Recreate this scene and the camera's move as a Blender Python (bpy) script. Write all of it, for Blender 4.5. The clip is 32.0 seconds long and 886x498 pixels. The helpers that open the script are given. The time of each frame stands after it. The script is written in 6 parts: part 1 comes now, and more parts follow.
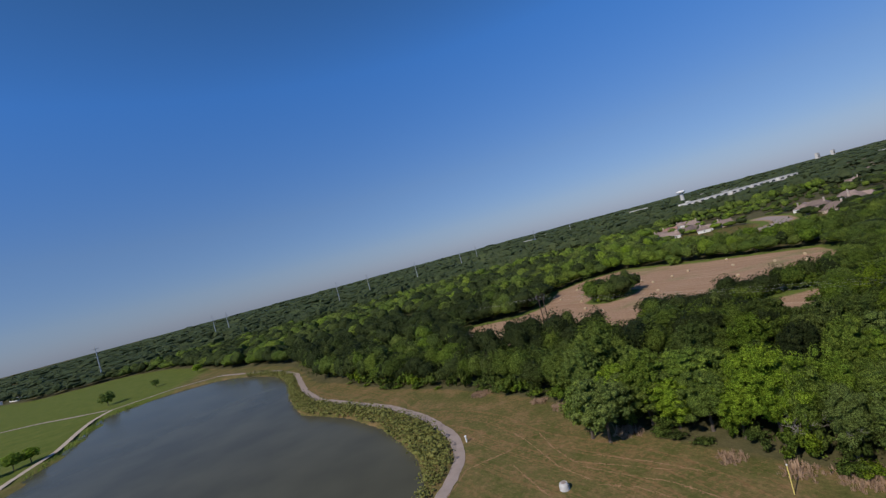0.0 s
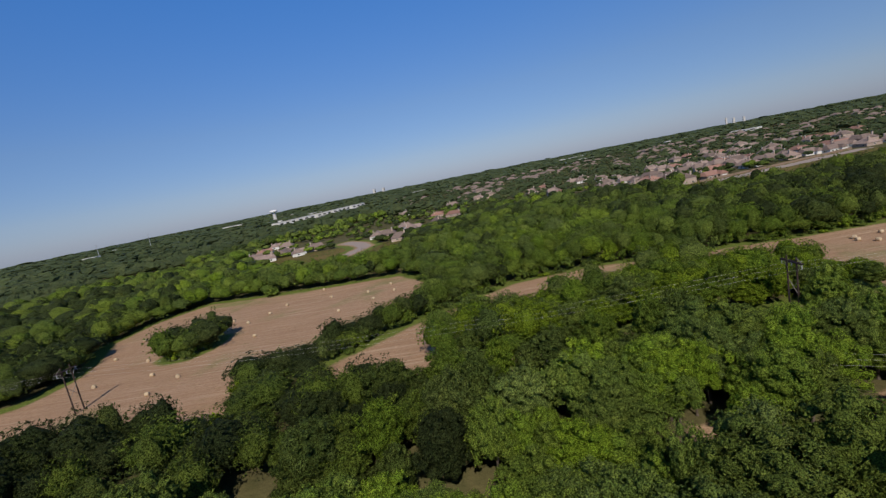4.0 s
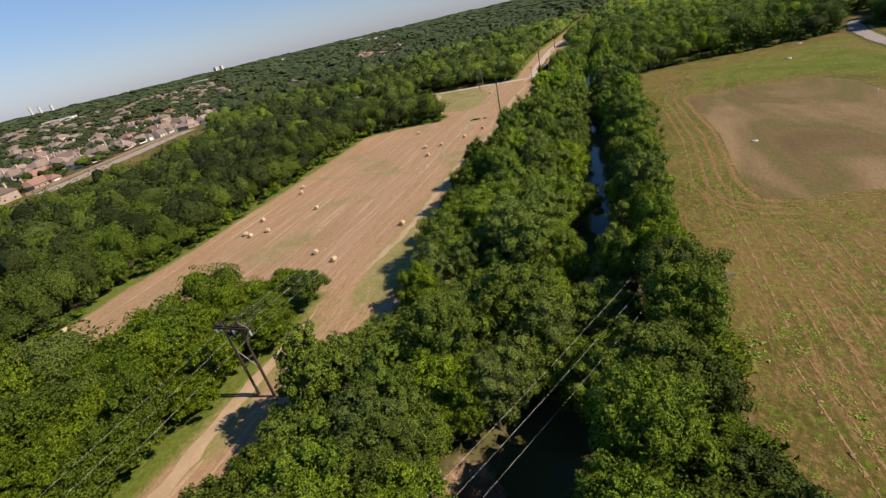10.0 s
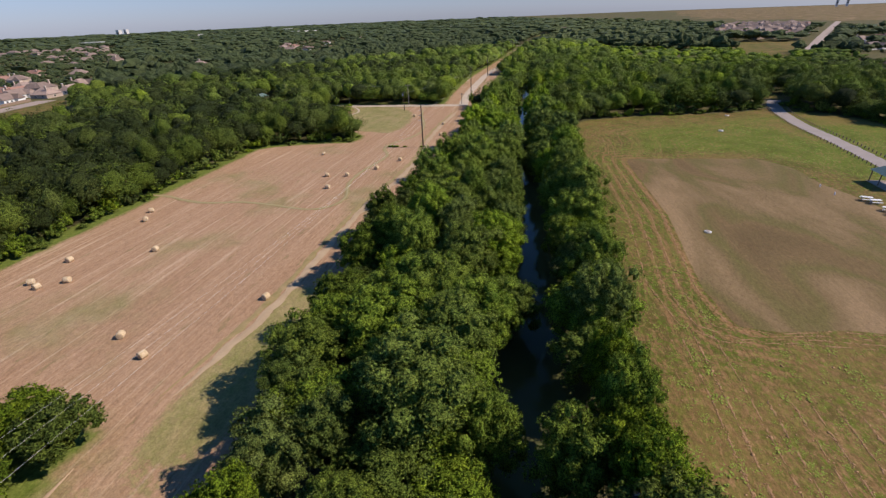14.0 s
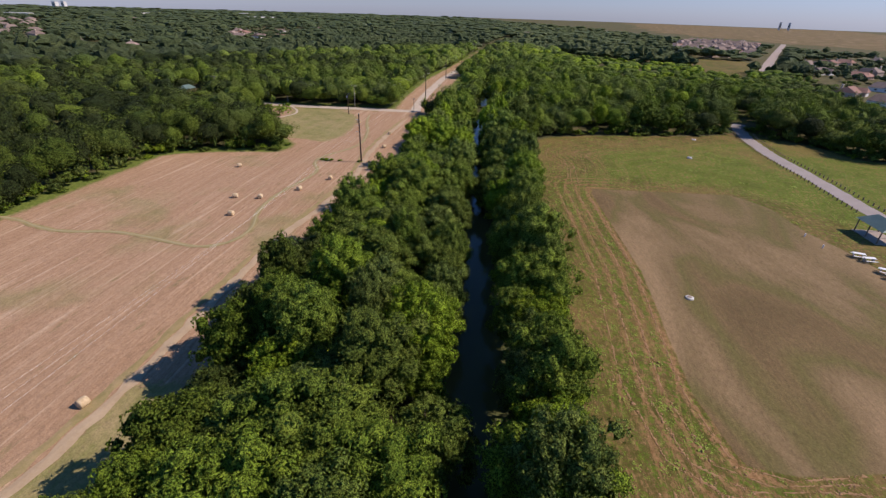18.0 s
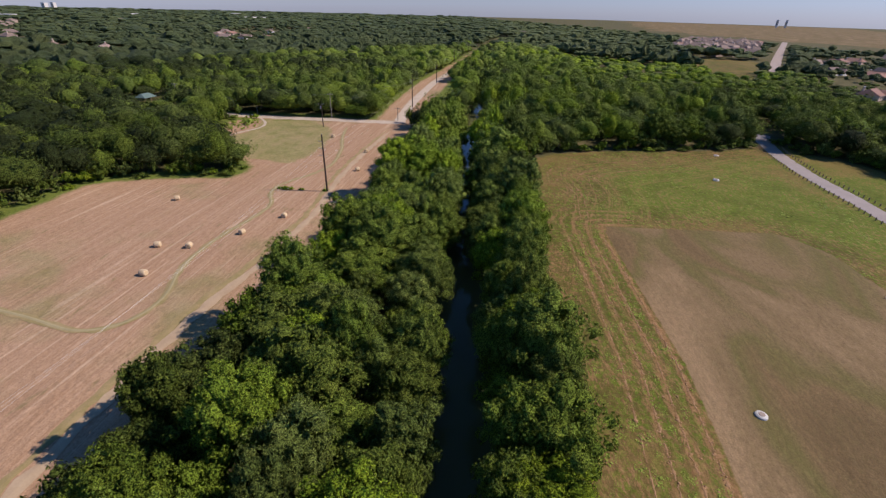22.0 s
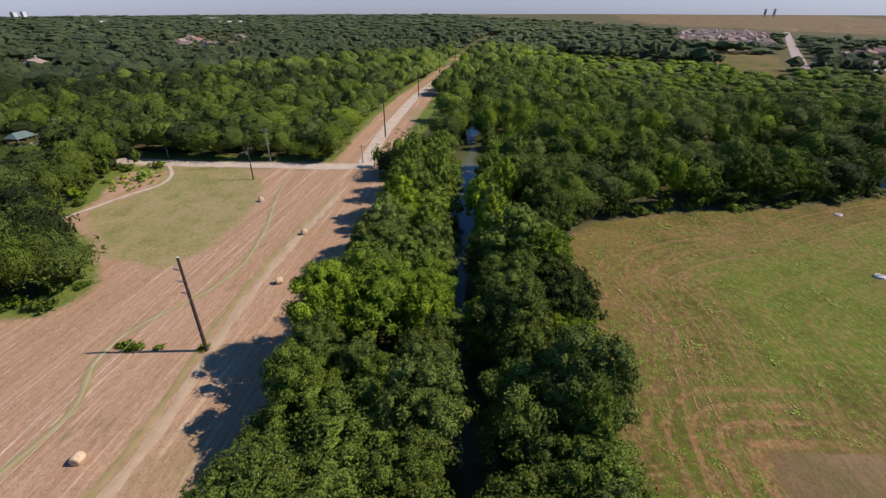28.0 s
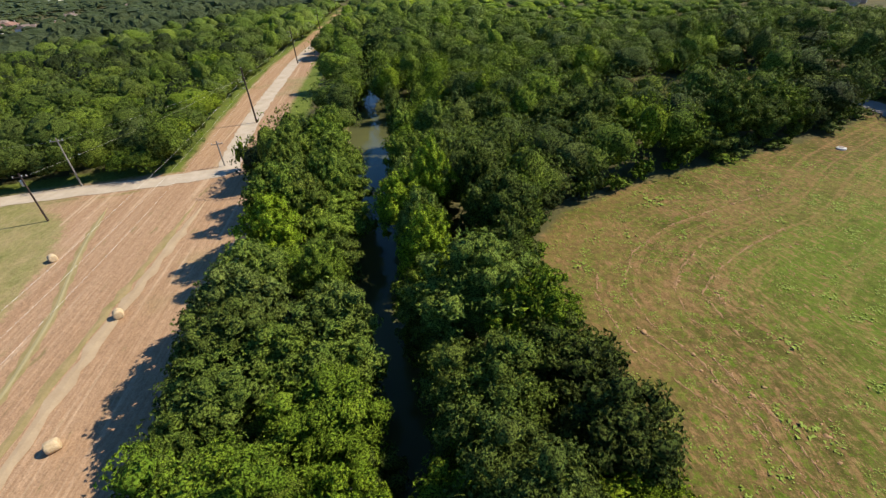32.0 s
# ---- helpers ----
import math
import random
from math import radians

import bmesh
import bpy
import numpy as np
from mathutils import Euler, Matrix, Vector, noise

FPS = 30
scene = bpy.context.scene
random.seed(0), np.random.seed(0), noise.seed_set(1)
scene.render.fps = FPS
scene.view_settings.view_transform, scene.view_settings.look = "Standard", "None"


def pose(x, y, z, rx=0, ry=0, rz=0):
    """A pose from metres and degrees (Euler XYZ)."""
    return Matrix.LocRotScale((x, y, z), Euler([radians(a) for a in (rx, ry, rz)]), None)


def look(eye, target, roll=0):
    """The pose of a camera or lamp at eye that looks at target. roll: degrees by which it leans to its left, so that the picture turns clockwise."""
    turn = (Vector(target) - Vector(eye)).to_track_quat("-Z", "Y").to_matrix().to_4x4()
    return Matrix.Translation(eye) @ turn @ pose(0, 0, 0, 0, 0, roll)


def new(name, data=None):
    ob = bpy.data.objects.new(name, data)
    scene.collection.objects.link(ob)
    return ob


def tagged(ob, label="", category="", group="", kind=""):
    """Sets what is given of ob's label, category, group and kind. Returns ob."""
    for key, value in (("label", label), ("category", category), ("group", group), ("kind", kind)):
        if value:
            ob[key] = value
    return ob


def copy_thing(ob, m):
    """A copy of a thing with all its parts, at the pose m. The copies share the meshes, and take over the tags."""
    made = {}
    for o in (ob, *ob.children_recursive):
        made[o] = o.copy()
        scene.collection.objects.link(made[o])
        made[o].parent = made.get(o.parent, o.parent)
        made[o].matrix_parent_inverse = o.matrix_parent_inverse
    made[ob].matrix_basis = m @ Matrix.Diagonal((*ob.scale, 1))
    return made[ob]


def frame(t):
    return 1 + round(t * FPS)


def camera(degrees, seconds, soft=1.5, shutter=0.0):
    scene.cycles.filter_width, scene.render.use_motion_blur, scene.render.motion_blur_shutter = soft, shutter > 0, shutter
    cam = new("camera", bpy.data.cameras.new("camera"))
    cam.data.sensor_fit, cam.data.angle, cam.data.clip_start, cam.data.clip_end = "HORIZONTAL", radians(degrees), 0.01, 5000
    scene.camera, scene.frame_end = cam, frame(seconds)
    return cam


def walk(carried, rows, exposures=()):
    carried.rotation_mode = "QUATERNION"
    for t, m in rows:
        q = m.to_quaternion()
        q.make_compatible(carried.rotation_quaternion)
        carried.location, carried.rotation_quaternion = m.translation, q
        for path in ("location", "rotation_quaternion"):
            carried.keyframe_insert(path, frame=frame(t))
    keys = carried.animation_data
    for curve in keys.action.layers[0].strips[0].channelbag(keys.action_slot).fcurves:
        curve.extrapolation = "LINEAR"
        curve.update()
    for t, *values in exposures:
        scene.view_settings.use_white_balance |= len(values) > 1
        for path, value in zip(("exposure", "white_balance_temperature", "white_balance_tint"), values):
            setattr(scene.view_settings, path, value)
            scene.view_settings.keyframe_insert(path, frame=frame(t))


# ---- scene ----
cam = camera(89.0, 32.0, soft=1.35)
PATH = [
    (0, (-6.749, 0.295, 34.221), (-6.635, 2.292, 34.244), -15.1),
    (0.5, (-5.728, 4.185, 34.396), (-5.357, 6.15, 34.423), -14.4),
    (1, (-4.236, 7.762, 34.643), (-3.618, 9.664, 34.666), -13.9),
    (1.5, (-1.907, 11.682, 34.847), (-1.084, 13.505, 34.871), -13.3),
    (2, (0.694, 16.168, 35.104), (1.703, 17.895, 35.135), -12.7),
    (2.5, (3.433, 20.782, 35.55), (4.672, 22.351, 35.589), -13.0),
    (3, (6.102, 25.573, 35.915), (7.443, 27.057, 35.958), -11.3),
    (3.5, (8.655, 29.916, 36.284), (10.1, 31.298, 36.257), -10.5),
    (4, (11.626, 33.43, 36.467), (13.161, 34.673, 36.15), -11.2),
    (4.5, (15.121, 36.017, 36.502), (16.643, 37.091, 35.773), -12.7),
    (6.5, (31.634, 40.432, 37.321), (33.37, 40.881, 36.434), -12.8),
    (7, (36.071, 41.243, 37.379), (37.836, 41.497, 36.472), -12.5),
    (7.5, (40.609, 41.529, 37.493), (42.384, 41.571, 36.572), -12.8),
    (8, (44.808, 41.204, 36.88), (46.577, 41.036, 35.962), -13.4),
    (8.5, (48.771, 40.359, 36.454), (50.507, 39.985, 35.535), -13.4),
    (9, (52.53, 38.937, 35.832), (54.217, 38.369, 34.92), -14.3),
    (9.5, (55.796, 37.451, 35.561), (57.408, 36.695, 34.651), -14.0),
    (10, (58.588, 35.47, 35.423), (60.119, 34.562, 34.511), -13.3),
    (10.5, (61.276, 33.2, 35.355), (62.737, 32.188, 34.439), -10.8),
    (11, (63.875, 30.738, 35.283), (65.282, 29.655, 34.361), -4.4),
    (11.5, (66.264, 28.218, 35.083), (67.626, 27.079, 34.162), 1.3),
    (12, (68.45, 25.693, 34.876), (69.785, 24.52, 33.959), 4.5),
    (12.5, (70.69, 23.245, 34.857), (72.018, 22.065, 33.939), 3.7),
    (13, (72.78, 20.879, 34.884), (74.123, 19.716, 33.964), 0.0),
    (13.5, (74.922, 18.764, 34.908), (76.252, 17.588, 33.988), -1.1),
    (14, (76.9, 16.653, 34.972), (78.205, 15.45, 34.05), -2.4),
    (14.5, (78.552, 14.438, 34.786), (79.825, 13.199, 33.867), -3.2),
    (16.5, (84.176, 5.835, 34.701), (85.387, 4.538, 33.778), -2.5),
    (17, (85.303, 3.642, 34.658), (86.505, 2.337, 33.734), -1.5),
    (17.5, (86.354, 1.308, 34.754), (87.54, -0.006, 33.825), 0.4),
    (18, (87.624, -0.872, 34.792), (88.798, -2.196, 33.861), 1.8),
    (18.5, (88.922, -3.085, 34.692), (90.093, -4.412, 33.761), 1.8),
    (19, (90.367, -5.302, 34.556), (91.539, -6.631, 33.628), 1.9),
    (19.5, (91.865, -7.463, 34.674), (93.032, -8.794, 33.743), 2.1),
    (20, (93.543, -9.725, 34.701), (94.705, -11.059, 33.769), 2.6),
    (20.5, (94.83, -12.038, 34.559), (95.997, -13.368, 33.628), 2.6),
    (21, (96.314, -14.43, 34.507), (97.486, -15.758, 33.577), 2.1),
    (21.5, (98.09, -16.664, 34.64), (99.258, -17.993, 33.708), 1.8),
    (22, (99.83, -18.974, 34.705), (100.996, -20.305, 33.771), 1.5),
    (22.5, (101.78, -21.399, 34.74), (102.947, -22.726, 33.803), 1.3),
    (23, (103.803, -24.025, 34.553), (104.97, -25.357, 33.623), 1.2),
    (23.5, (106.742, -26.945, 34.473), (107.896, -28.287, 33.541), 0.8),
    (24, (109.68, -30.15, 34.433), (110.828, -31.497, 33.501), 0.8),
    (24.5, (112.532, -33.746, 34.519), (113.68, -35.09, 33.583), 0.7),
    (25, (115.483, -37.064, 34.369), (116.629, -38.412, 33.437), 0.6),
    (25.5, (118.168, -40.673, 34.415), (119.321, -42.014, 33.481), 0.1),
    (27.5, (129.201, -54.454, 34.46), (130.35, -55.811, 33.544), 0.0),
    (28, (132.016, -57.637, 34.429), (133.157, -58.985, 33.49), -0.1),
    (28.5, (134.674, -60.656, 33.705), (135.799, -61.988, 32.725), -0.1),
    (29, (137.012, -63.656, 32.869), (138.117, -64.97, 31.841), 0.1),
    (29.5, (139.314, -66.657, 31.893), (140.402, -67.961, 30.836), 0.3),
    (30, (141.691, -69.612, 30.862), (142.76, -70.914, 29.784), 0.1),
    (30.5, (143.647, -72.575, 29.935), (144.687, -73.893, 28.848), -0.7),
    (31, (145.358, -75.206, 29.332), (146.352, -76.55, 28.234), -2.5),
    (31.5, (146.645, -77.767, 28.926), (147.572, -79.163, 27.834), -4.2),
    (32, (148.073, -80.34, 28.908), (148.9, -81.8, 27.819), -4.9),
]
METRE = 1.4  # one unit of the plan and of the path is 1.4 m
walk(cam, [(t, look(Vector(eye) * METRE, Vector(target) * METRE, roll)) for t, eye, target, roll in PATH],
     exposures=[(0, -0.52, 6250, 13), (3, -0.57, 6350, 13), (4, -0.46, 6500, 12), (6, 0.04, 7100, 8), (9, 0.2, 7550, 11), (12, 0.13, 7000, 14), (16, 0.05, 6650, 20), (24, 0.05, 6600, 22), (28, 0.16, 6600, 18), (30, 0.34, 6800, 10), (32, 0.46, 6950, 7)])

# ---- sky and sun ----
SUN_FROM = Vector((-0.55, -0.50, 0.67)).normalized()
world = bpy.data.worlds.new("sky_world")
scene.world = world
world.use_nodes = True
wn, wl = world.node_tree.nodes, world.node_tree.links
sky = wn.new("ShaderNodeTexSky")
sky.sky_type = "NISHITA"
sky.sun_disc = False
sky.sun_elevation = math.asin(SUN_FROM.z)
sky.sun_rotation = math.atan2(SUN_FROM.x, SUN_FROM.y)
sky.altitude, sky.air_density, sky.dust_density, sky.ozone_density = 600, 1.0, 0.15, 6.0
coord, sep, tint, mul = wn.new("ShaderNodeTexCoord"), wn.new("ShaderNodeSeparateXYZ"), wn.new("ShaderNodeValToRGB"), wn.new("ShaderNodeMix")
wl.new(coord.outputs["Generated"], sep.inputs[0])
wl.new(sep.outputs[2], tint.inputs[0])
for at_z, c in ((0.0, (0.40, 0.45, 0.66)), (0.05, (0.55, 0.55, 0.67)), (0.16, (0.65, 0.70, 0.80)), (0.40, (0.54, 0.98, 1.34)), (0.62, (0.47, 0.82, 0.99)), (1.0, (0.18, 0.22, 0.23))):
    el = tint.color_ramp.elements[0] if at_z == 0.0 else tint.color_ramp.elements[-1] if at_z == 1.0 else tint.color_ramp.elements.new(at_z)
    el.position, el.color = at_z, (*c, 1)
mul.data_type, mul.blend_type = "RGBA", "MULTIPLY"
mul.inputs[0].default_value = 1.0
wl.new(sky.outputs[0], mul.inputs[6])
wl.new(tint.outputs[0], mul.inputs[7])
wl.new(mul.outputs[2], wn["Background"].inputs[0])
wn["Background"].inputs[1].default_value = 0.14
sun_data = bpy.data.lights.new("sun", "SUN")
sun_data.energy, sun_data.angle, sun_data.color = 5.0, radians(0.53), (1.0, 0.91, 0.77)
sun = new("sun", sun_data)
sun.matrix_world = look((0, 0, 200), Vector((0, 0, 200)) - SUN_FROM)
scene.view_settings.exposure = 0.0


# ---- materials ----


def nodes_of(name, rough=0.8, metal=0.0, spec=0.3):
    mat = bpy.data.materials.new(name)
    mat.use_nodes = True
    n, l = mat.node_tree.nodes, mat.node_tree.links
    b = n["Principled BSDF"]
    b.inputs["Roughness"].default_value = rough
    b.inputs["Metallic"].default_value = metal
    b.inputs["Specular IOR Level"].default_value = spec
    return mat, n, l, b


def position(n):
    """The place on the surface, in units of the plan."""
    g, m = n.new("ShaderNodeNewGeometry"), n.new("ShaderNodeVectorMath")
    m.operation = "SCALE"
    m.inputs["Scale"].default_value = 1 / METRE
    n.id_data.links.new(g.outputs["Position"], m.inputs[0])
    return m.outputs[0]


def noise_of(n, l, scale, detail=4.0, rough=0.6, vec=None, dist=0.0):
    t = n.new("ShaderNodeTexNoise")
    t.inputs["Scale"].default_value, t.inputs["Detail"].default_value = scale, detail
    t.inputs["Roughness"].default_value, t.inputs["Distortion"].default_value = rough, dist
    if vec is not None:
        l.new(vec, t.inputs["Vector"])
    return t.outputs["Fac"]


def ramp(n, l, fac, stops):
    r = n.new("ShaderNodeValToRGB")
    e = r.color_ramp.elements
    while len(e) < len(stops):
        e.new(0.5)
    for el, (p, c) in zip(e, stops):
        el.position, el.color = p, (*c, 1)
    l.new(fac, r.inputs[0])
    return r.outputs[0]


def maths(n, l, op, a, b=0.0, c=0.0):
    m = n.new("ShaderNodeMath")
    m.operation = op
    for i, v in enumerate((a, b, c)):
        if isinstance(v, (int, float)):
            m.inputs[i].default_value = v
        else:
            l.new(v, m.inputs[i])
    return m.outputs[0]


def blend(n, l, fac, a, b, mode="MIX"):
    m = n.new("ShaderNodeMix")
    m.data_type, m.blend_type = "RGBA", mode
    for sock, v in ((m.inputs[0], fac), (m.inputs[6], a), (m.inputs[7], b)):
        if isinstance(v, (int, float)):
            sock.default_value = v
        elif isinstance(v, tuple):
            sock.default_value = (*v, 1)
        else:
            l.new(v, sock)
    return m.outputs[2]


def bump(n, l, b, height, strength=0.4, dist=0.1):
    u = n.new("ShaderNodeBump")
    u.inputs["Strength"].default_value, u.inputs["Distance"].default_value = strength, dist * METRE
    l.new(height, u.inputs["Height"])
    l.new(u.outputs[0], b.inputs["Normal"])


def step_of(n, l, v, lo, hi):
    m = n.new("ShaderNodeMapRange")
    m.interpolation_type = "SMOOTHSTEP"
    l.new(v, m.inputs[0])
    m.inputs[1].default_value, m.inputs[2].default_value = lo, hi
    return m.outputs[0]


def surface(name, dark, light, scale, rough=0.8, metal=0.0, spec=0.3, relief=0.0, fine=8.0, per_object=0.0):
    """A plain surface: two tones by coarse and fine noise, with relief."""
    mat, n, l, b = nodes_of(name, rough, metal, spec)
    p = position(n)
    f = maths(n, l, "MULTIPLY_ADD", noise_of(n, l, scale, 5, 0.65, p), 0.65, maths(n, l, "MULTIPLY", noise_of(n, l, scale * fine, 3, 0.6, p), 0.35))
    c = ramp(n, l, f, [(0.3, dark), (0.7, light)])
    if per_object:
        info = n.new("ShaderNodeObjectInfo")
        v = maths(n, l, "MULTIPLY_ADD", info.outputs["Random"], 2 * per_object, 1 - per_object)
        h = n.new("ShaderNodeHueSaturation")
        l.new(v, h.inputs["Value"])
        l.new(c, h.inputs["Color"])
        c = h.outputs[0]
    l.new(c, b.inputs["Base Color"])
    if relief:
        bump(n, l, b, f, relief, 0.05)
    return mat


def leaf_material(name, tone_from, fine=True, gain=1.0):
    """Leaves: green tones by tree, by leaf and by noise; some light passes through. Not fine: greyed for haze."""
    mat, n, l, b = nodes_of(name, 0.7, 0.0, 0.06)
    massed_leaves = tone_from == "attribute"
    if tone_from == "bright":
        tone = maths(n, l, "MULTIPLY_ADD", n.new("ShaderNodeObjectInfo").outputs["Random"], 0.25, 0.80)
    elif tone_from == "object":
        tone = n.new("ShaderNodeObjectInfo").outputs["Random"]
    else:
        a = n.new("ShaderNodeAttribute")
        a.attribute_name = "tone"
        tone = a.outputs["Fac"]
    c = ramp(n, l, tone, [(0.0, (0.036, 0.048, 0.017) if massed_leaves else (0.080, 0.105, 0.026)), (0.12, (0.066, 0.086, 0.025) if massed_leaves else (0.090, 0.118, 0.026)), (0.27, (0.107, 0.146, 0.027)), (0.45, (0.084, 0.112, 0.032)),
                          (0.62, (0.124, 0.178, 0.026)), (0.8, (0.104, 0.132, 0.040)), (0.93, (0.132, 0.188, 0.025)), (1.0, (0.150, 0.206, 0.026))])
    # far leaves: greyer, bluer ramp with the distance haze put into the colour
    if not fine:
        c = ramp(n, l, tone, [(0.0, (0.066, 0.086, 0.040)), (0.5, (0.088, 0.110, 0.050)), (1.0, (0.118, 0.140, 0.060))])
    p = position(n)
    big = noise_of(n, l, 0.45, 3, 0.6, p)
    isl = n.new("ShaderNodeNewGeometry").outputs["Random Per Island"]
    v = maths(n, l, "MULTIPLY_ADD", isl, 0.55, maths(n, l, "MULTIPLY_ADD", big, 0.6, 0.42))
    v = maths(n, l, "MULTIPLY_ADD", step_of(n, l, noise_of(n, l, 1.9 if massed_leaves else 3.4, 5, 0.85, p), 0.34, 0.66), 0.40 if massed_leaves else 0.30, v)
    sprig = step_of(n, l, noise_of(n, l, 5.5 if massed_leaves else 8.5, 2, 0.6, p), 0.38, 0.62)
    v = maths(n, l, "MULTIPLY", v, maths(n, l, "MULTIPLY_ADD", sprig, 1.45, 0.24))
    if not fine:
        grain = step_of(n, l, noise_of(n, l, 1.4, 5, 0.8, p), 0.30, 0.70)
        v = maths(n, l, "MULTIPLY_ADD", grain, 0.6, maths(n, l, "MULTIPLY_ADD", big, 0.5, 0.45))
    h = n.new("ShaderNodeHueSaturation")
    l.new(maths(n, l, "MULTIPLY", v, gain), h.inputs["Value"])
    l.new(maths(n, l, "MULTIPLY_ADD", isl, -0.020, 0.514), h.inputs["Hue"])
    h.inputs["Saturation"].default_value = 1.06
    l.new(c, h.inputs["Color"])
    l.new(h.outputs[0], b.inputs["Base Color"])
    bump(n, l, b, noise_of(n, l, (1.2 if massed_leaves else 2.2) if fine else 0.8, 6, 0.9, p), 1.0, (1.0 if massed_leaves else 0.5) if fine else 1.4)
    tr = n.new("ShaderNodeBsdfTranslucent")
    l.new(h.outputs[0], tr.inputs[0])
    mix = n.new("ShaderNodeMixShader")
    mix.inputs[0].default_value = 0.11
    l.new(b.outputs[0], mix.inputs[1])
    l.new(tr.outputs[0], mix.inputs[2])
    l.new(mix.outputs[0], n["Material Output"].inputs[0])
    return mat


def water_material(name, base, rough, ripple, scale, ior=1.13):
    mat, n, l, b = nodes_of(name, rough, 0.0, 0.5)
    p = position(n)
    c = ramp(n, l, noise_of(n, l, 0.06, 3, 0.5, p), [(0.35, base), (0.7, tuple(v * 1.35 for v in base))])
    l.new(c, b.inputs["Base Color"])
    b.inputs["IOR"].default_value = ior
    bump(n, l, b, noise_of(n, l, scale, 4, 0.6, p), ripple, 0.05)
    return mat


LEAF = leaf_material("leaves", "object", True, 1.56)
LEAF_STUFF = leaf_material("leaves_massed", "attribute", True, 1.12)
LEAF_BRIGHT = leaf_material("leaves_yellow_green", "bright", True, 1.2)
# leaf colour for the far woods, with aerial haze painted in
LEAF_FAR_HAZED = leaf_material("leaves_far_hazed", "attribute", False)
BARK = surface("bark", (0.06, 0.045, 0.035), (0.16, 0.13, 0.10), 3.0, 0.9, relief=0.6)
DEAD = surface("bare_wood", (0.22, 0.19, 0.16), (0.42, 0.38, 0.33), 2.0, 0.85, relief=0.3)
POLE = surface("creosoted_pole", (0.030, 0.020, 0.016), (0.075, 0.050, 0.040), 4.0, 0.85, relief=0.3)
GREY_POLE = surface("weathered_pole", (0.16, 0.14, 0.12), (0.30, 0.27, 0.24), 4.0, 0.85, relief=0.3)
STEEL = surface("galvanised_steel", (0.42, 0.43, 0.44), (0.58, 0.59, 0.60), 3.0, 0.45, 0.6, 0.5)
PORCELAIN = surface("insulator_grey", (0.34, 0.34, 0.34), (0.46, 0.46, 0.46), 6.0, 0.3)
WIRE = surface("aluminium_wire", (0.62, 0.60, 0.55), (0.76, 0.74, 0.70), 2.0, 0.55, 0.0, 0.5)
STRAW = surface("baled_hay", (0.36, 0.26, 0.15), (0.66, 0.53, 0.36), 4.0, 0.95, relief=0.8, fine=6)
GRAVEL = surface("pale_gravel", (0.36, 0.29, 0.22), (0.56, 0.48, 0.39), 0.35, 0.95, relief=0.5, fine=20)
DIRT = surface("track_dirt", (0.36, 0.245, 0.155), (0.54, 0.40, 0.275), 0.3, 0.95, relief=0.5, fine=16)
TRAIL = surface("worn_trail", (0.34, 0.245, 0.155), (0.47, 0.36, 0.24), 0.4, 0.95, fine=14)
PATHWORN = surface("trodden_grass", (0.26, 0.225, 0.115), (0.38, 0.32, 0.18), 0.4, 0.95, fine=14)
TRACKGRASS = surface("track_grass", (0.20, 0.175, 0.062), (0.38, 0.275, 0.15), 0.5, 0.95, relief=0.4, fine=14)
CONCRETE = surface("concrete_path", (0.28, 0.225, 0.19), (0.40, 0.325, 0.285), 0.4, 0.9, relief=0.2, fine=20)
ASPHALT = surface("road_surface", (0.25, 0.215, 0.20), (0.34, 0.30, 0.28), 0.2, 0.9, relief=0.2, fine=18)
PRECAST = surface("pale_precast_concrete", (0.46, 0.45, 0.42), (0.64, 0.62, 0.59), 2.5, 0.8, relief=0.2)
RUST = surface("red_painted_pipe", (0.16, 0.035, 0.022), (0.32, 0.085, 0.055), 1.6, 0.7, relief=0.3)
BRUSH = surface("dry_brush", (0.13, 0.068, 0.042), (0.28, 0.165, 0.105), 1.2, 0.95, relief=0.5)
CREEK_W = water_material("creek_water", (0.082, 0.086, 0.036), 0.07, 0.08, 0.6, 1.20)
LAKE_W = water_material("lake_water", (0.072, 0.070, 0.046), 0.16, 0.22, 0.9, 1.10)
ROOF = surface("roof_shingle", (0.165, 0.122, 0.104), (0.30, 0.225, 0.19), 0.5, 0.9, relief=0.3, fine=12, per_object=0.35)
ROOF_RED = surface("roof_shingle_red", (0.23, 0.12, 0.09), (0.34, 0.20, 0.155), 0.5, 0.9, relief=0.3, fine=12, per_object=0.2)
BRICK = surface("house_brick", (0.34, 0.25, 0.20), (0.50, 0.41, 0.34), 1.0, 0.9, fine=12, per_object=0.25)
SIDING = surface("white_siding", (0.66, 0.64, 0.60), (0.80, 0.78, 0.75), 0.6, 0.7)
PANE = surface("window_glass", (0.02, 0.025, 0.03), (0.05, 0.055, 0.06), 0.5, 0.08, 0.0, 0.6)
GREEN_ROOF = surface("green_metal_roof", (0.10, 0.16, 0.14), (0.17, 0.24, 0.21), 0.6, 0.5, 0.2, 0.5)
TIMBER = surface("weathered_timber", (0.16, 0.11, 0.075), (0.30, 0.22, 0.16), 2.0, 0.9, relief=0.3)
WHITE = surface("white_paint", (0.70, 0.70, 0.69), (0.82, 0.82, 0.81), 1.5, 0.45, 0.0, 0.4)
RUBBER = surface("tyre_rubber", (0.015, 0.015, 0.015), (0.03, 0.03, 0.03), 6.0, 0.85)
YELLOW = surface("yellow_marker_paint", (0.62, 0.50, 0.12), (0.76, 0.64, 0.22), 4.0, 0.6)
WEED = surface("weed_leaves", (0.16, 0.22, 0.026), (0.25, 0.32, 0.048), 0.6, 0.8, fine=10)
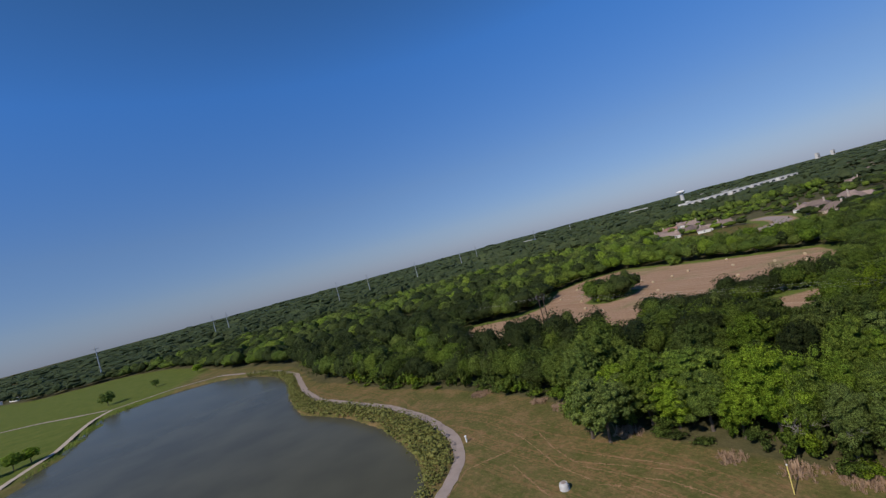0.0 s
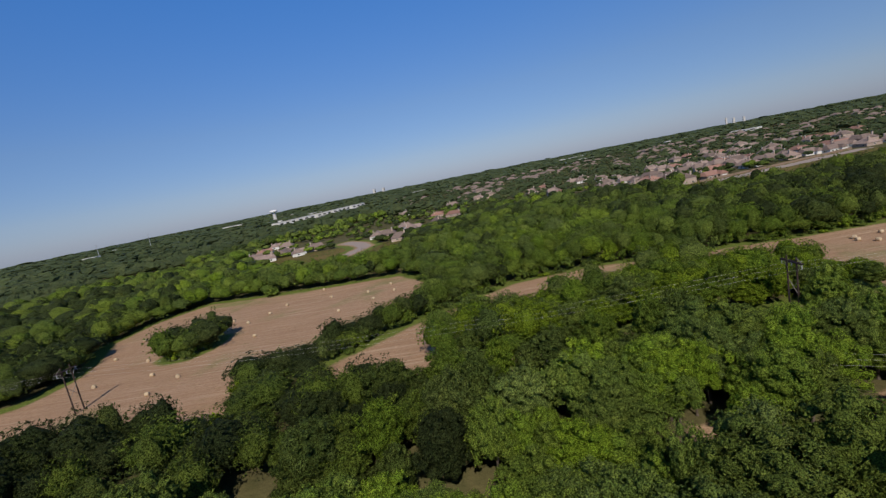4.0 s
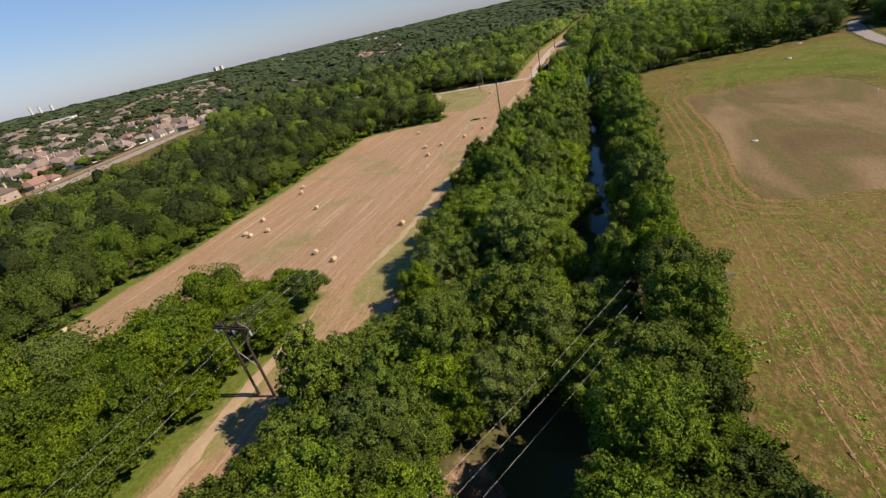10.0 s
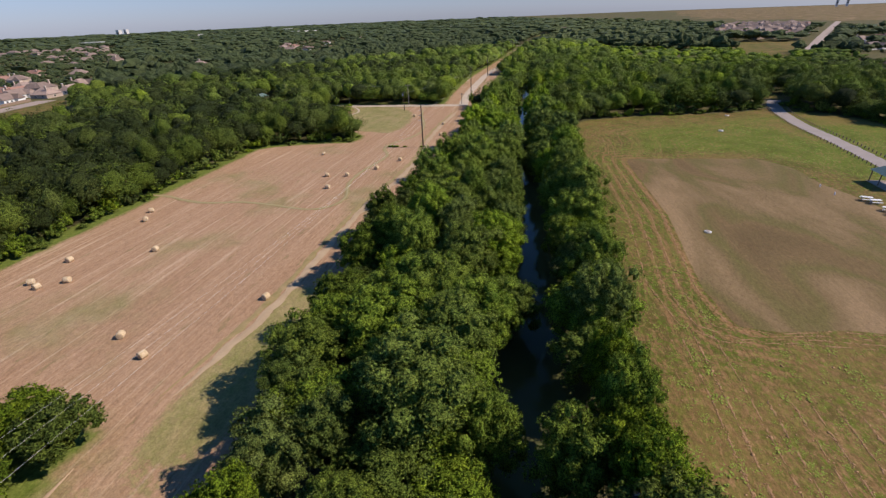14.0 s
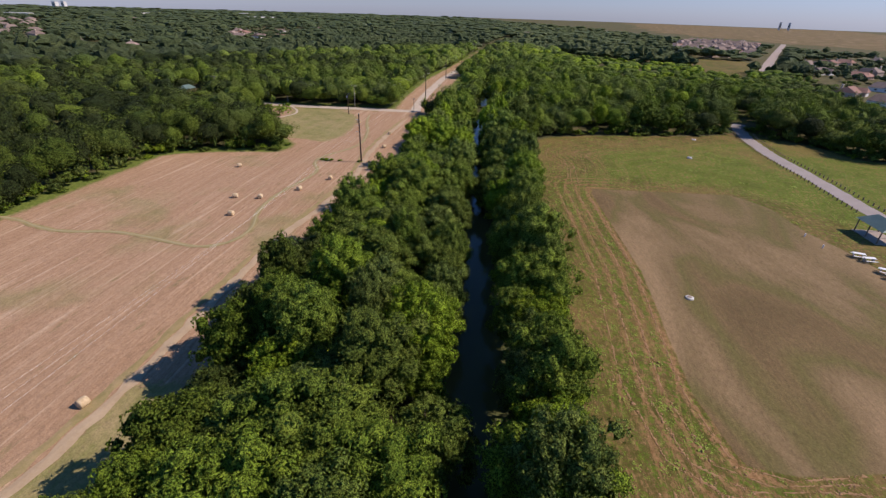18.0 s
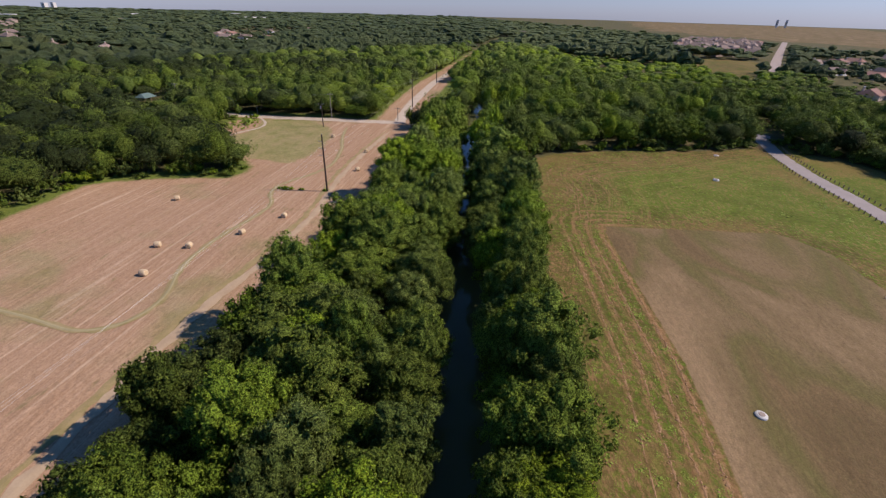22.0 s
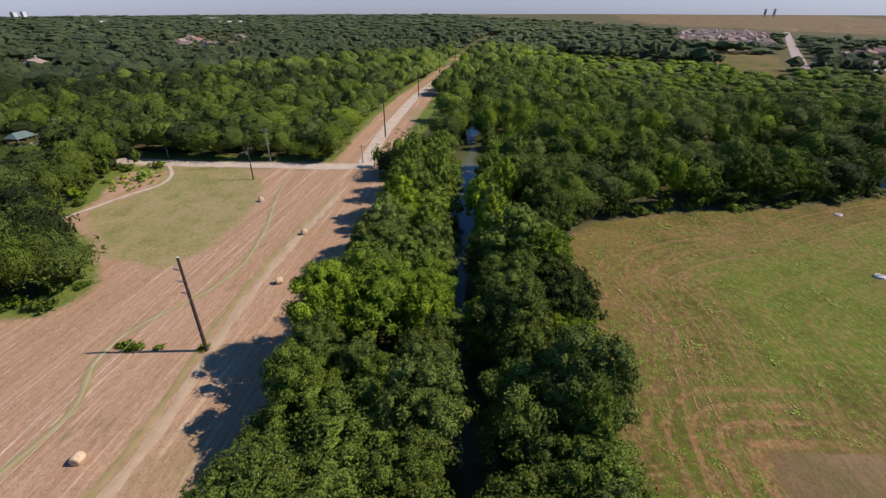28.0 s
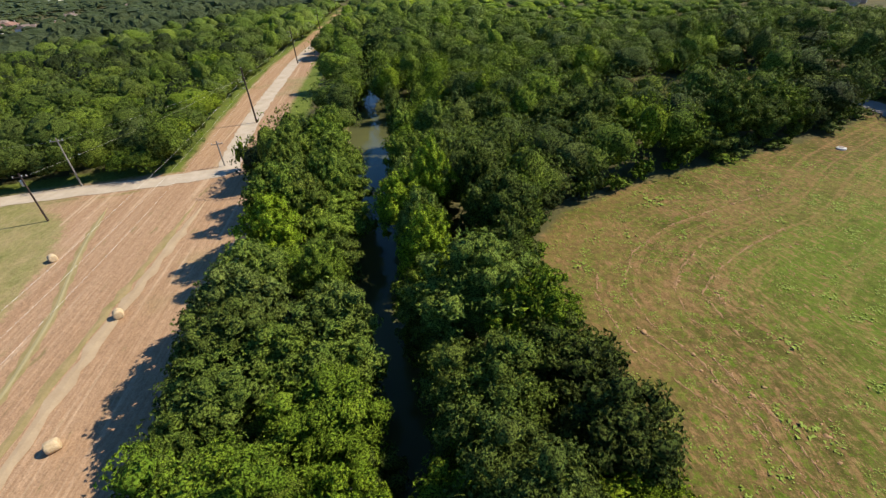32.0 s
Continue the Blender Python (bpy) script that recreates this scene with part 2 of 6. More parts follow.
STRAWGRASS = surface("dry_grass_blades", (0.24, 0.155, 0.095), (0.42, 0.29, 0.19), 0.8, 0.9, fine=10)
REED = surface("reed_leaves", (0.11, 0.125, 0.026), (0.22, 0.215, 0.055), 0.25, 0.8, fine=12)
CLOD = surface("dug_red_soil", (0.22, 0.125, 0.060), (0.36, 0.22, 0.115), 1.0, 0.95, relief=0.5)

# ---- plan of the place (metres) ----
LAKE = [(-15, 70), (-16, 83), (-19.5, 93), (-25, 106), (-35, 121), (-52, 137), (-62, 160), (-73, 194), (-86, 218), (-104, 238), (-122, 252), (-140, 260), (-158, 257), (-171, 247), (-177, 234),
        (-168, 212), (-154, 182), (-146, 155), (-120, 90), (-60, 50), (-25, 55), (-18, 63)]
OPEN_A = [(52, 16), (42, 30), (33, 45), (28, 53), (23.5, 61), (19, 68), (16.5, 74), (15.5, 82), (8, 96), (-1, 110), (-14, 124), (-26, 136), (-41, 156), (-56, 174), (-66, 196), (-78, 224), (-98, 250),
          (-140, 290), (-180, 339), (-239, 405), (-304, 450), (-402, 462), (-578, 586), (-800, 600), (-700, 100), (-300, -80), (-60, -60), (10, -30)]
MEADOW = [(52, 16), (60, 12), (65, 8), (72, 0), (80, -10), (88.5, -19.7), (98.2, -32.2), (108.5, -49.0), (122.2, -65.5), (136.5, -86.3), (149.0, -104.7), (155.5, -111), (158.5, -117), (160, -126), (159.5, -132.5), (155.5, -138), (150.5, -145),
          (144, -152.5), (137, -159.5), (124, -174.5), (119, -184), (116, -196), (108, -186), (95, -186), (85, -178), (74, -180), (50, -196), (10, -190), (-60, -120), (-60, -60), (10, -30)]
BROWN = [(128, -96), (114, -107), (103, -116), (95, -113), (88, -104), (80, -98), (66, -82), (60, -62), (66, -53), (76, -46.5), (81, -41), (85, -39), (91, -45), (98, -56), (105, -67), (116, -81), (125, -92)]
HAY_E = [(58, 100), (66, 119), (81, 116), (93, 114), (111, 110), (128, 104), (138, 95), (148, 82), (151, 71), (157, 58), (164, 49), (172, 33), (185, 13), (198, -7), (218, -36),
         (217, -42), (210, -53), (202, -61), (205, -66.5), (221, -70), (236, -69), (242, -76), (257, -86), (258, -91), (241, -106.5), (223, -119.5), (215, -127), (200.2, -123.2), (189.2, -110.2), (178.6, -93.2), (170.8, -80.1), (158.9, -63.1), (151.4, -50.4), (145.8, -42.0), (143.4, -34.8), (139.6, -23.0), (131.7, -14.2), (122.4, -5.4), (118.0, 2.3), (111.4, 9.9), (104.2, 16.3),
         (101, 30), (92, 48), (80, 66), (66, 82)]
ISLE_E = [(72, 86), (78, 95), (92, 95), (105, 84), (118, 73), (128, 61), (132, 48), (138.5, 38), (137, 31), (129.5, 25.5), (123, 21.5), (118.5, 23.5), (114.5, 34), (108, 46), (100, 57), (88, 72)]
HAY_W = [(4, 137), (0, 168), (6, 200), (26, 190), (38, 196), (46, 207), (58, 231), (76, 243), (100, 243), (108, 222), (122, 195), (141, 163), (131, 139), (118, 127), (102, 121),
         (86, 124), (75, 128), (63, 131), (54, 132), (46, 120), (41, 115), (33, 130), (26, 139), (19, 141)]
ISLE_W = [(55, 181), (55, 175), (59, 169.5), (66, 170.5), (72, 174), (75, 179), (70, 185), (62, 187)]
CREEK = [(-68, 272), (-38, 202), (-14, 158), (5, 123), (18, 106), (31, 86), (42, 66), (50, 51), (57, 41.5), (65, 35.5), (70.8, 28.8), (75, 23), (79, 16), (88, 3), (97.5, -14), (107.5, -29), (116.5, -40.5), (125, -51),
         (133, -61.5), (141.5, -71.5), (150, -83.5), (159, -94), (169, -105), (176, -114), (184, -126), (189, -134), (193, -139), (200, -148), (212, -164), (228, -187), (249, -215), (300, -300)]
POOL = [(59, 42), (65.5, 36.2), (70.6, 29.6)]
POOL_S = [(72, 27.5), (75, 23), (77, 18)]
TRACK = [(60, 98), (67, 91), (75, 84), (85, 72), (93, 60.5), (103, 46.5), (109, 39), (114, 31), (120, 23), (125, 14), (131, 3)]
ROAD_X = [(340, -52), (296, -74), (262, -94.5), (251, -102), (241, -109.5), (225, -120.5), (217, -128)]
ROAD_S = [(216, -127), (219, -130), (228, -141), (236, -151), (253, -175), (279, -213), (302, -253), (352, -332), (420, -446), (478, -546), (540, -660)]
ROAD_M = [(121, -206), (119.5, -196.5), (113, -180), (103, -162), (90, -143), (79, -126), (60, -104), (32, -78), (0, -56), (-60, -48), (-320, -60)]
ROAD_WALL = [(168, 250), (195, 255), (213, 262), (226, 282), (236, 310)]
WORKS_FIELD = [(470, 740), (640, 745), (790, 800), (800, 915), (500, 895)]
ROAD_WALL_E = [(338, 76), (360, 55), (382, 35), (405, 15), (426, -4)]
ROAD_R = [(154, -440), (160, -481), (188, -700), (215, -921), (232, -1060)]
SAND = [(60, 49), (68, 45.5), (71.5, 41), (70, 39), (62, 45)]
SPOIL = [(77, 29), (79.5, 29), (82, 27), (84.5, 25), (83.5, 23), (81, 22), (78.5, 24)]
OPEN_E = [(272, 82), (284, 56), (304, 15), (320, -6), (425, -16), (434, 2), (404, 34), (372, 66), (342, 94), (332, 88)]
OPEN_N = [(168, 252), (173, 208), (224, 232), (224, 276), (208, 312), (190, 350), (165, 300)]
GREENS = ([(212, -71), (202, -75), (202, -81), (211, -94), (226, -106), (240, -107), (252, -97), (241, -87), (236, -74)], [(96, 243), (104, 230), (107, 216), (102, 216), (95, 230)], [(109, 212), (118, 196), (123, 195), (114, 212)],
          [(112, 20), (119, 18), (127, 6), (134, -6), (130, -10), (124, -5), (114, 10)],
          [(107, 48), (121, 27), (116.5, 23), (103, 43)],
          [(133, -112), (141, -128), (129, -150), (111, -181), (107, -196), (40, -190), (0, -130), (-20, -50), (30, -62), (60, -94), (80, -112), (92, -118), (104, -121), (118, -112), (132, -102)])
FIELD_S = [(254, -527), (182, -548), (153, -365), (168, -372)]
PLAIN = [(562, -1391), (200, -1080), (92, -1010), (40, -1500), (60, -2400), (300, -3600), (1500, -3600), (950, -2200)]
GLADE_S = [(160, -178), (150, -190), (137, -194), (118, -212), (122, -222), (145, -204), (166, -186)]
CLEAR_N = [(120, 540), (128, 470), (142, 425), (158, 405), (176, 405), (180, 470), (150, 500), (140, 560)]
CLEAR_NW = [(-34, 292), (-14, 276), (-10, 286), (-30, 304)]
TOWN_NE = [(150, 330), (153, 265), (150, 212), (173, 196), (218, 188), (253, 187), (267, 167), (268, 140), (288, 121), (277, 91), (266, 60), (272, 27), (313, 6), (389, -27), (480, -40), (620, -80), (700, 60), (560, 250), (430, 400), (300, 460), (180, 440)]
HOMES_NE = [(198, 425), (196, 350), (225, 300), (250, 262), (318, 236), (312, 150), (330, 100), (380, 62), (425, -25), (480, -40), (620, -80), (700, 60), (560, 250), (430, 400), (300, 460)]
TOWN_E = [(470, -120), (560, -150), (660, -110), (800, -110), (700, -60), (600, -90)]
TOWN_FE = [(480, -205), (540, -250), (640, -320), (760, -420), (840, -520), (900, -420), (760, -300), (620, -240)]
TOWN_S = [(312, -690), (237, -560), (190, -605), (246, -950), (374, -980)]
TOWN_DEEP = [(430, 430), (560, 255), (700, 70), (640, -90), (800, -120), (1250, -200), (1350, 350), (950, 640), (600, 600)]
TOWN_R = [(150, -560), (118, -390), (94, -300), (40, -330), (30, -620), (120, -700)]


def inside_distance(x, y, poly):
    """Distance to the polygon's edge, positive inside."""
    p = np.array(poly, float)
    q = np.roll(p, -1, 0)
    best, odd = np.full(x.shape, 1e9), np.zeros(x.shape, bool)
    for (ax, ay), (bx, by) in zip(p, q):
        dx, dy = bx - ax, by - ay
        s = np.clip(((x - ax) * dx + (y - ay) * dy) / (dx * dx + dy * dy), 0, 1)
        best = np.minimum(best, np.hypot(x - ax - s * dx, y - ay - s * dy))
        cross = (ay > y) != (by > y)
        odd ^= cross & (x < dx * (y - ay) / (dy if dy else 1e-9) + ax)
    return np.where(odd, best, -best)


def line_distance(x, y, line):
    p = np.array(line, float)
    best = np.full(x.shape, 1e9)
    for (ax, ay), (bx, by) in zip(p[:-1], p[1:]):
        dx, dy = bx - ax, by - ay
        s = np.clip(((x - ax) * dx + (y - ay) * dy) / (dx * dx + dy * dy), 0, 1)
        best = np.minimum(best, np.hypot(x - ax - s * dx, y - ay - s * dy))
    return best


def smooth(v, lo, hi):
    s = np.clip((v - lo) / (hi - lo), 0, 1)
    return s * s * (3 - 2 * s)


def land(x, y):
    """Height of the ground: flat, with the creek's bed, the lake's basin and a slow rise towards the horizon."""
    x, y = np.asarray(x, float), np.asarray(y, float)
    d = np.hypot(x - 100, y) + 1e-6
    z = 0.0045 * np.maximum(0, d - 700)
    z = z - 2.4 * (1 - smooth(line_distance(x, y, CREEK), 2.2, 7.5))
    z = np.minimum(z, -2.4 * (1 - smooth(line_distance(x, y, POOL), 3.6, 7.0)) + 0 * z)
    z = z - 2.0 * smooth(inside_distance(x, y, LAKE), -2.0, 3.0)
    z = z + 0.12 * np.sin(x * 0.11 + 1.3) * np.sin(y * 0.093) * (d < 400)
    return z


def land_at(x, y):
    return float(land(np.array([x]), np.array([y]))[0])


# ---- mesh helpers ----
def np_mesh(name, verts, faces, mat, attrs=None, smooth_shade=False):
    """A mesh from arrays of vertices and of triangles or quads."""
    verts, faces = np.ascontiguousarray(verts, np.float32), np.ascontiguousarray(faces, np.int32)
    k = faces.shape[1]
    me = bpy.data.meshes.new(name)
    me.vertices.add(len(verts))
    me.vertices.foreach_set("co", verts.ravel())
    me.loops.add(faces.size)
    me.loops.foreach_set("vertex_index", faces.ravel())
    me.polygons.add(len(faces))
    me.polygons.foreach_set("loop_start", np.arange(0, faces.size, k, dtype=np.int32))
    me.polygons.foreach_set("use_smooth", np.full(len(faces), smooth_shade))
    for key, values in (attrs or {}).items():
        me.attributes.new(key, "FLOAT", "POINT").data.foreach_set("value", np.ascontiguousarray(values, np.float32))
    me.materials.append(mat)
    me.update(calc_edges=True)
    return me


def bm_mesh(name, bm, mat, smooth_shade=False):
    me = bpy.data.meshes.new(name)
    bm.to_mesh(me)
    bm.free()
    for f in me.polygons:
        f.use_smooth = smooth_shade
    me.materials.append(mat)
    return me


def part(name, bm, mat, parent=None, label="", smooth_shade=False):
    ob = new(name, bm if isinstance(bm, bpy.types.Mesh) else bm_mesh(name, bm, mat, smooth_shade))
    if parent is not None:
        ob.parent = parent
    if label:
        ob["label"] = label
    return ob


def add_box(bm, cx, cy, cz, sx, sy, sz, rz=0.0, bevel=0.0):
    g = bmesh.ops.create_cube(bm, size=1.0, matrix=Matrix.LocRotScale((cx, cy, cz), Euler((0, 0, rz)), (sx, sy, sz)))
    if bevel:
        bmesh.ops.bevel(bm, geom=list({e for v in g["verts"] for e in v.link_edges}), offset=bevel, segments=1, affect="EDGES")


def box(*a, **k):
    bm = bmesh.new()
    add_box(bm, *a, **k)
    return bm


def add_tube(bm, points, radii, sides=7, cap=True):
    """A tapered tube along points."""
    rings = []
    for i, p in enumerate(points):
        p = Vector(p)
        d = (Vector(points[min(i + 1, len(points) - 1)]) - Vector(points[max(i - 1, 0)])).normalized()
        u = d.cross(Vector((0.13, 0.31, 0.94)) if abs(d.z) < 0.9 else Vector((1, 0, 0))).normalized()
        v = d.cross(u)
        rings.append([bm.verts.new(p + radii[i] * (math.cos(a) * u + math.sin(a) * v)) for a in [2 * math.pi * k / sides for k in range(sides)]])
    for a, b in zip(rings[:-1], rings[1:]):
        for k in range(sides):
            bm.faces.new((a[k], a[(k + 1) % sides], b[(k + 1) % sides], b[k]))
    if cap:
        bm.faces.new(rings[0][::-1])
        bm.faces.new(rings[-1])


def tube(points, radii, sides=7):
    bm = bmesh.new()
    add_tube(bm, points, radii, sides)
    return bm


def ribbon(name, line, half, lift, mat, label, category, step=1.5, wobble=0.25, crown=0.03, taper=0.0):
    """A strip of surface laid along a line on the ground, with uneven edges."""
    rng = np.random.default_rng(len(name) + int(abs(line[0][0])))
    p = np.array(line, float)
    seg = np.hypot(*np.diff(p, axis=0).T)
    at = np.r_[0, np.cumsum(seg)]
    s = np.linspace(0, at[-1], max(3, int(at[-1] / step)))
    c = np.stack([np.interp(s, at, p[:, 0]), np.interp(s, at, p[:, 1])], 1)
    for _ in range(int(6 / step) + 2):
        c[1:-1] = (c[:-2] + 2 * c[1:-1] + c[2:]) / 4
    d = np.gradient(c, axis=0)
    d /= np.linalg.norm(d, axis=1)[:, None]
    nrm = np.stack([-d[:, 1], d[:, 0]], 1)
    hw = half * (1 + wobble * (rng.random((len(s), 2)) - 0.5))
    if taper:
        hw *= np.clip(np.minimum(s, at[-1] - s) / taper, 0.03, 1)[:, None]
    rows = []
    for k in (-1, -0.5, 0, 0.5, 1):
        w = np.where(k < 0, hw[:, 0], hw[:, 1]) * k
        q = c + nrm * w[:, None]
        rows.append(np.c_[q, land(q[:, 0], q[:, 1]) + lift + crown * (1 - abs(k))])
    v = np.concatenate(rows)
    m = len(s)
    f = np.concatenate([np.stack([np.arange(m - 1) + a * m, np.arange(1, m) + a * m, np.arange(1, m) + (a + 1) * m, np.arange(m - 1) + (a + 1) * m], 1) for a in range(4)])
    f = f[:, ::-1]
    return tagged(new(name, np_mesh(name, v, f, mat)), label, category, kind="structure")


# ---- the ground ----
def graded(lo, hi, step, reach):
    core = list(np.arange(lo, hi + 0.1, step))
    out, d = [], step
    a, b = lo, hi
    left, right = [], []
    while a > -reach or b < reach:
        d *= 1.16
        a, b = a - d, b + d
        left.append(a)
        right.append(b)
    return np.array(left[::-1] + core + right)


gx, gy = graded(-112, 266, 2.4, 3480), graded(-214, 300, 2.4, 3480)
X, Y = np.meshgrid(gx, gy)
FX, FY = X.ravel(), Y.ravel()
hay = np.maximum(inside_distance(FX, FY, HAY_E), inside_distance(FX, FY, HAY_W))
hay = np.minimum(hay, -np.maximum(inside_distance(FX, FY, ISLE_E), inside_distance(FX, FY, ISLE_W)))
hay = np.maximum(hay, np.maximum(2.4 - line_distance(FX, FY, TRACK), 4.6 - line_distance(FX, FY, ROAD_X)))
hay = np.maximum(hay, np.maximum(9.0 - line_distance(FX, FY, ROAD_S), inside_distance(FX, FY, CLEAR_N)))
hay = np.maximum(hay, np.maximum(8.0 - line_distance(FX, FY, ROAD_WALL), inside_distance(FX, FY, CLEAR_NW)))
mead = np.maximum.reduce([inside_distance(FX, FY, q) for q in (MEADOW, FIELD_S, GLADE_S, OPEN_E, OPEN_N, PLAIN, WORKS_FIELD)])
dry = inside_distance(FX, FY, OPEN_A)
bank = np.maximum(inside_distance(FX, FY, SAND), inside_distance(FX, FY, SPOIL) + 0.2)
brown = np.maximum(inside_distance(FX, FY, BROWN), inside_distance(FX, FY, PLAIN))


def soft_inside(x, y, line, k=0.13):
    """Distance to a line, with its corners rounded off."""
    p, total = np.array(line, float), 0.0
    for a, c in zip(p[:-1], p[1:]):
        total = total + np.exp(-k * np.minimum(line_distance(x, y, [a, c]), 200)) * 0.8
    return -np.log(total + 1e-12) / k


rows_at = np.where(inside_distance(FX, FY, MEADOW) > 0, soft_inside(FX, FY, [(52, 16), (80, -10), (107, -50), (147, -106), (160, -126)], 0.13), 60)
rows_at = np.minimum(rows_at, np.where(inside_distance(FX, FY, MEADOW) > 0, soft_inside(FX, FY, [(147, -106), (160, -127), (144, -149), (121, -182)], 0.13), 60))
rows_at = np.where(inside_distance(FX, FY, OPEN_A) > 0, np.minimum(rows_at, soft_inside(FX, FY, [(60, 12), (33, 41), (14, 82), (-9, 113), (-45, 163)], 0.13)), rows_at)
green = np.maximum.reduce([inside_distance(FX, FY, q) for q in GREENS])
lawn = np.minimum(-(FX + 147 + 0.1 * (FY - 150)), 40)
nx_, ny_ = len(gx), len(gy)
idx = np.arange(nx_ * ny_).reshape(ny_, nx_)
gf = np.stack([idx[:-1, :-1], idx[:-1, 1:], idx[1:, 1:], idx[1:, :-1]], -1).reshape(-1, 4)


def ground_material():
    mat, n, l, b = nodes_of("ground", 0.95, 0.0, 0.1)
    p = position(n)

    def at(key):
        a = n.new("ShaderNodeAttribute")
        a.attribute_name = key
        return a.outputs["Fac"]

    def rotated(deg, sx, sy):
        m = n.new("ShaderNodeMapping")
        m.vector_type = "TEXTURE"
        m.inputs["Rotation"].default_value = (0, 0, radians(deg))
        m.inputs["Scale"].default_value = (sx, sy, 1)
        l.new(p, m.inputs["Vector"])
        return m.outputs[0]

    coarse, mid, fine = noise_of(n, l, 0.035, 4, 0.6, p), noise_of(n, l, 0.16, 5, 0.65, p), noise_of(n, l, 1.4, 5, 0.7, p)
    ragged = maths(n, l, "MULTIPLY_ADD", mid, 3.0, maths(n, l, "MULTIPLY_ADD", fine, 2.0, -2.5))
    # woodland floor
    floor = ramp(n, l, mid, [(0.3, (0.070, 0.072, 0.028)), (0.7, (0.135, 0.115, 0.055))])
    # mown hay stubble: drawn out along the rows
    rows = noise_of(n, l, 1.0, 4, 0.75, rotated(-56, 17.0, 0.42))
    rows2 = noise_of(n, l, 1.0, 4, 0.65, rotated(-55, 46.0, 2.9))
    streak = maths(n, l, "ADD", maths(n, l, "MULTIPLY", rows, 0.62), maths(n, l, "MULTIPLY", rows2, 0.38))
    stub = ramp(n, l, streak, [(0.30, (0.296, 0.178, 0.106)), (0.46, (0.346, 0.218, 0.134)), (0.59, (0.404, 0.266, 0.170)), (0.66, (0.47, 0.335, 0.225)), (0.72, (0.62, 0.49, 0.35))])
    swath = noise_of(n, l, 1.0, 2, 0.5, rotated(-56, 34.0, 0.9))
    stub = blend(n, l, maths(n, l, "MULTIPLY", step_of(n, l, swath, 0.60, 0.68), 0.5), stub, (0.56, 0.42, 0.29))
    stub = blend(n, l, step_of(n, l, coarse, 0.52, 0.70), stub, ramp(n, l, mid, [(0.35, (0.21, 0.185, 0.075)), (0.7, (0.33, 0.26, 0.15))]))
    stub = blend(n, l, maths(n, l, "MULTIPLY", step_of(n, l, noise_of(n, l, 0.5, 4, 0.7, rotated(-56, 3.0, 0.8)), 0.58, 0.72), 0.55), stub, (0.155, 0.150, 0.055))
    patch = maths(n, l, "MULTIPLY", step_of(n, l, maths(n, l, "MULTIPLY_ADD", ragged, 2.5, at("green")), -0.8, 0.8), maths(n, l, "MULTIPLY_ADD", step_of(n, l, rows2, 0.35, 0.6), -0.2, 1.0))
    stub = blend(n, l, patch, stub, ramp(n, l, maths(n, l, "MULTIPLY_ADD", mid, 0.6, maths(n, l, "MULTIPLY", fine, 0.4)), [(0.34, (0.120, 0.148, 0.040)), (0.48, (0.225, 0.212, 0.080)), (0.64, (0.320, 0.256, 0.128))]))
    # meadow grass with rows along its edge
    edge = at("rows")
    wob = maths(n, l, "MULTIPLY_ADD", coarse, 1.2, maths(n, l, "MULTIPLY_ADD", mid, 0.4, edge))
    across = n.new("ShaderNodeCombineXYZ")
    l.new(wob, across.inputs[0])
    ring = maths(n, l, "MULTIPLY_ADD", noise_of(n, l, 1.0, 3, 0.75, across.outputs[0]), 11.0, -5.3)
    ring2 = maths(n, l, "SINE", maths(n, l, "MULTIPLY", wob, 1.13))
    grass = ramp(n, l, maths(n, l, "MULTIPLY_ADD", mid, 0.55, maths(n, l, "MULTIPLY", fine, 0.45)),
                 [(0.32, (0.058, 0.058, 0.013)), (0.46, (0.094, 0.082, 0.021)), (0.56, (0.130, 0.094, 0.036)), (0.68, (0.082, 0.095, 0.016))])
    soil = ramp(n, l, fine, [(0.35, (0.200, 0.108, 0.048)), (0.65, (0.320, 0.190, 0.094))])
    near_edge = maths(n, l, "MULTIPLY", step_of(n, l, edge, 0.3, 3.0), maths(n, l, "SUBTRACT", 1.0, step_of(n, l, maths(n, l, "MULTIPLY_ADD", coarse, 26.0, edge), 22.0, 46.0)))
    clumpy = noise_of(n, l, 1.2, 5, 0.8, p)
    worn = maths(n, l, "MULTIPLY_ADD", ring2, 0.05, maths(n, l, "MULTIPLY_ADD", ring, 0.11, clumpy))
    broken = step_of(n, l, noise_of(n, l, 0.22, 4, 0.7, p), 0.42, 0.60)
    thin = step_of(n, l, maths(n, l, "MULTIPLY_ADD", clumpy, 2.4, maths(n, l, "MULTIPLY_ADD", fine, 2.2, maths(n, l, "SUBTRACT", maths(n, l, "MULTIPLY", ring, maths(n, l, "MULTIPLY_ADD", broken, 0.9, 0.3)), 2.3))), 0.45, 0.85)
    worn = maths(n, l, "MULTIPLY", maths(n, l, "MAXIMUM", maths(n, l, "MULTIPLY", thin, maths(n, l, "MULTIPLY_ADD", step_of(n, l, noise_of(n, l, 1.6, 4, 0.8, p), 0.40, 0.58), 0.75, 0.25)), maths(n, l, "MULTIPLY", step_of(n, l, worn, 0.51, 0.66), 0.75)), near_edge)
    grass = blend(n, l, maths(n, l, "MULTIPLY", worn, 0.62), grass, soil)
    tufty = step_of(n, l, maths(n, l, "MULTIPLY_ADD", coarse, 0.25, noise_of(n, l, 0.95, 6, 0.85, p)), 0.615, 0.69)
    grass = blend(n, l, maths(n, l, "MULTIPLY", tufty, 0.9), grass, ramp(n, l, fine, [(0.35, (0.075, 0.110, 0.012)), (0.65, (0.125, 0.185, 0.018))]))
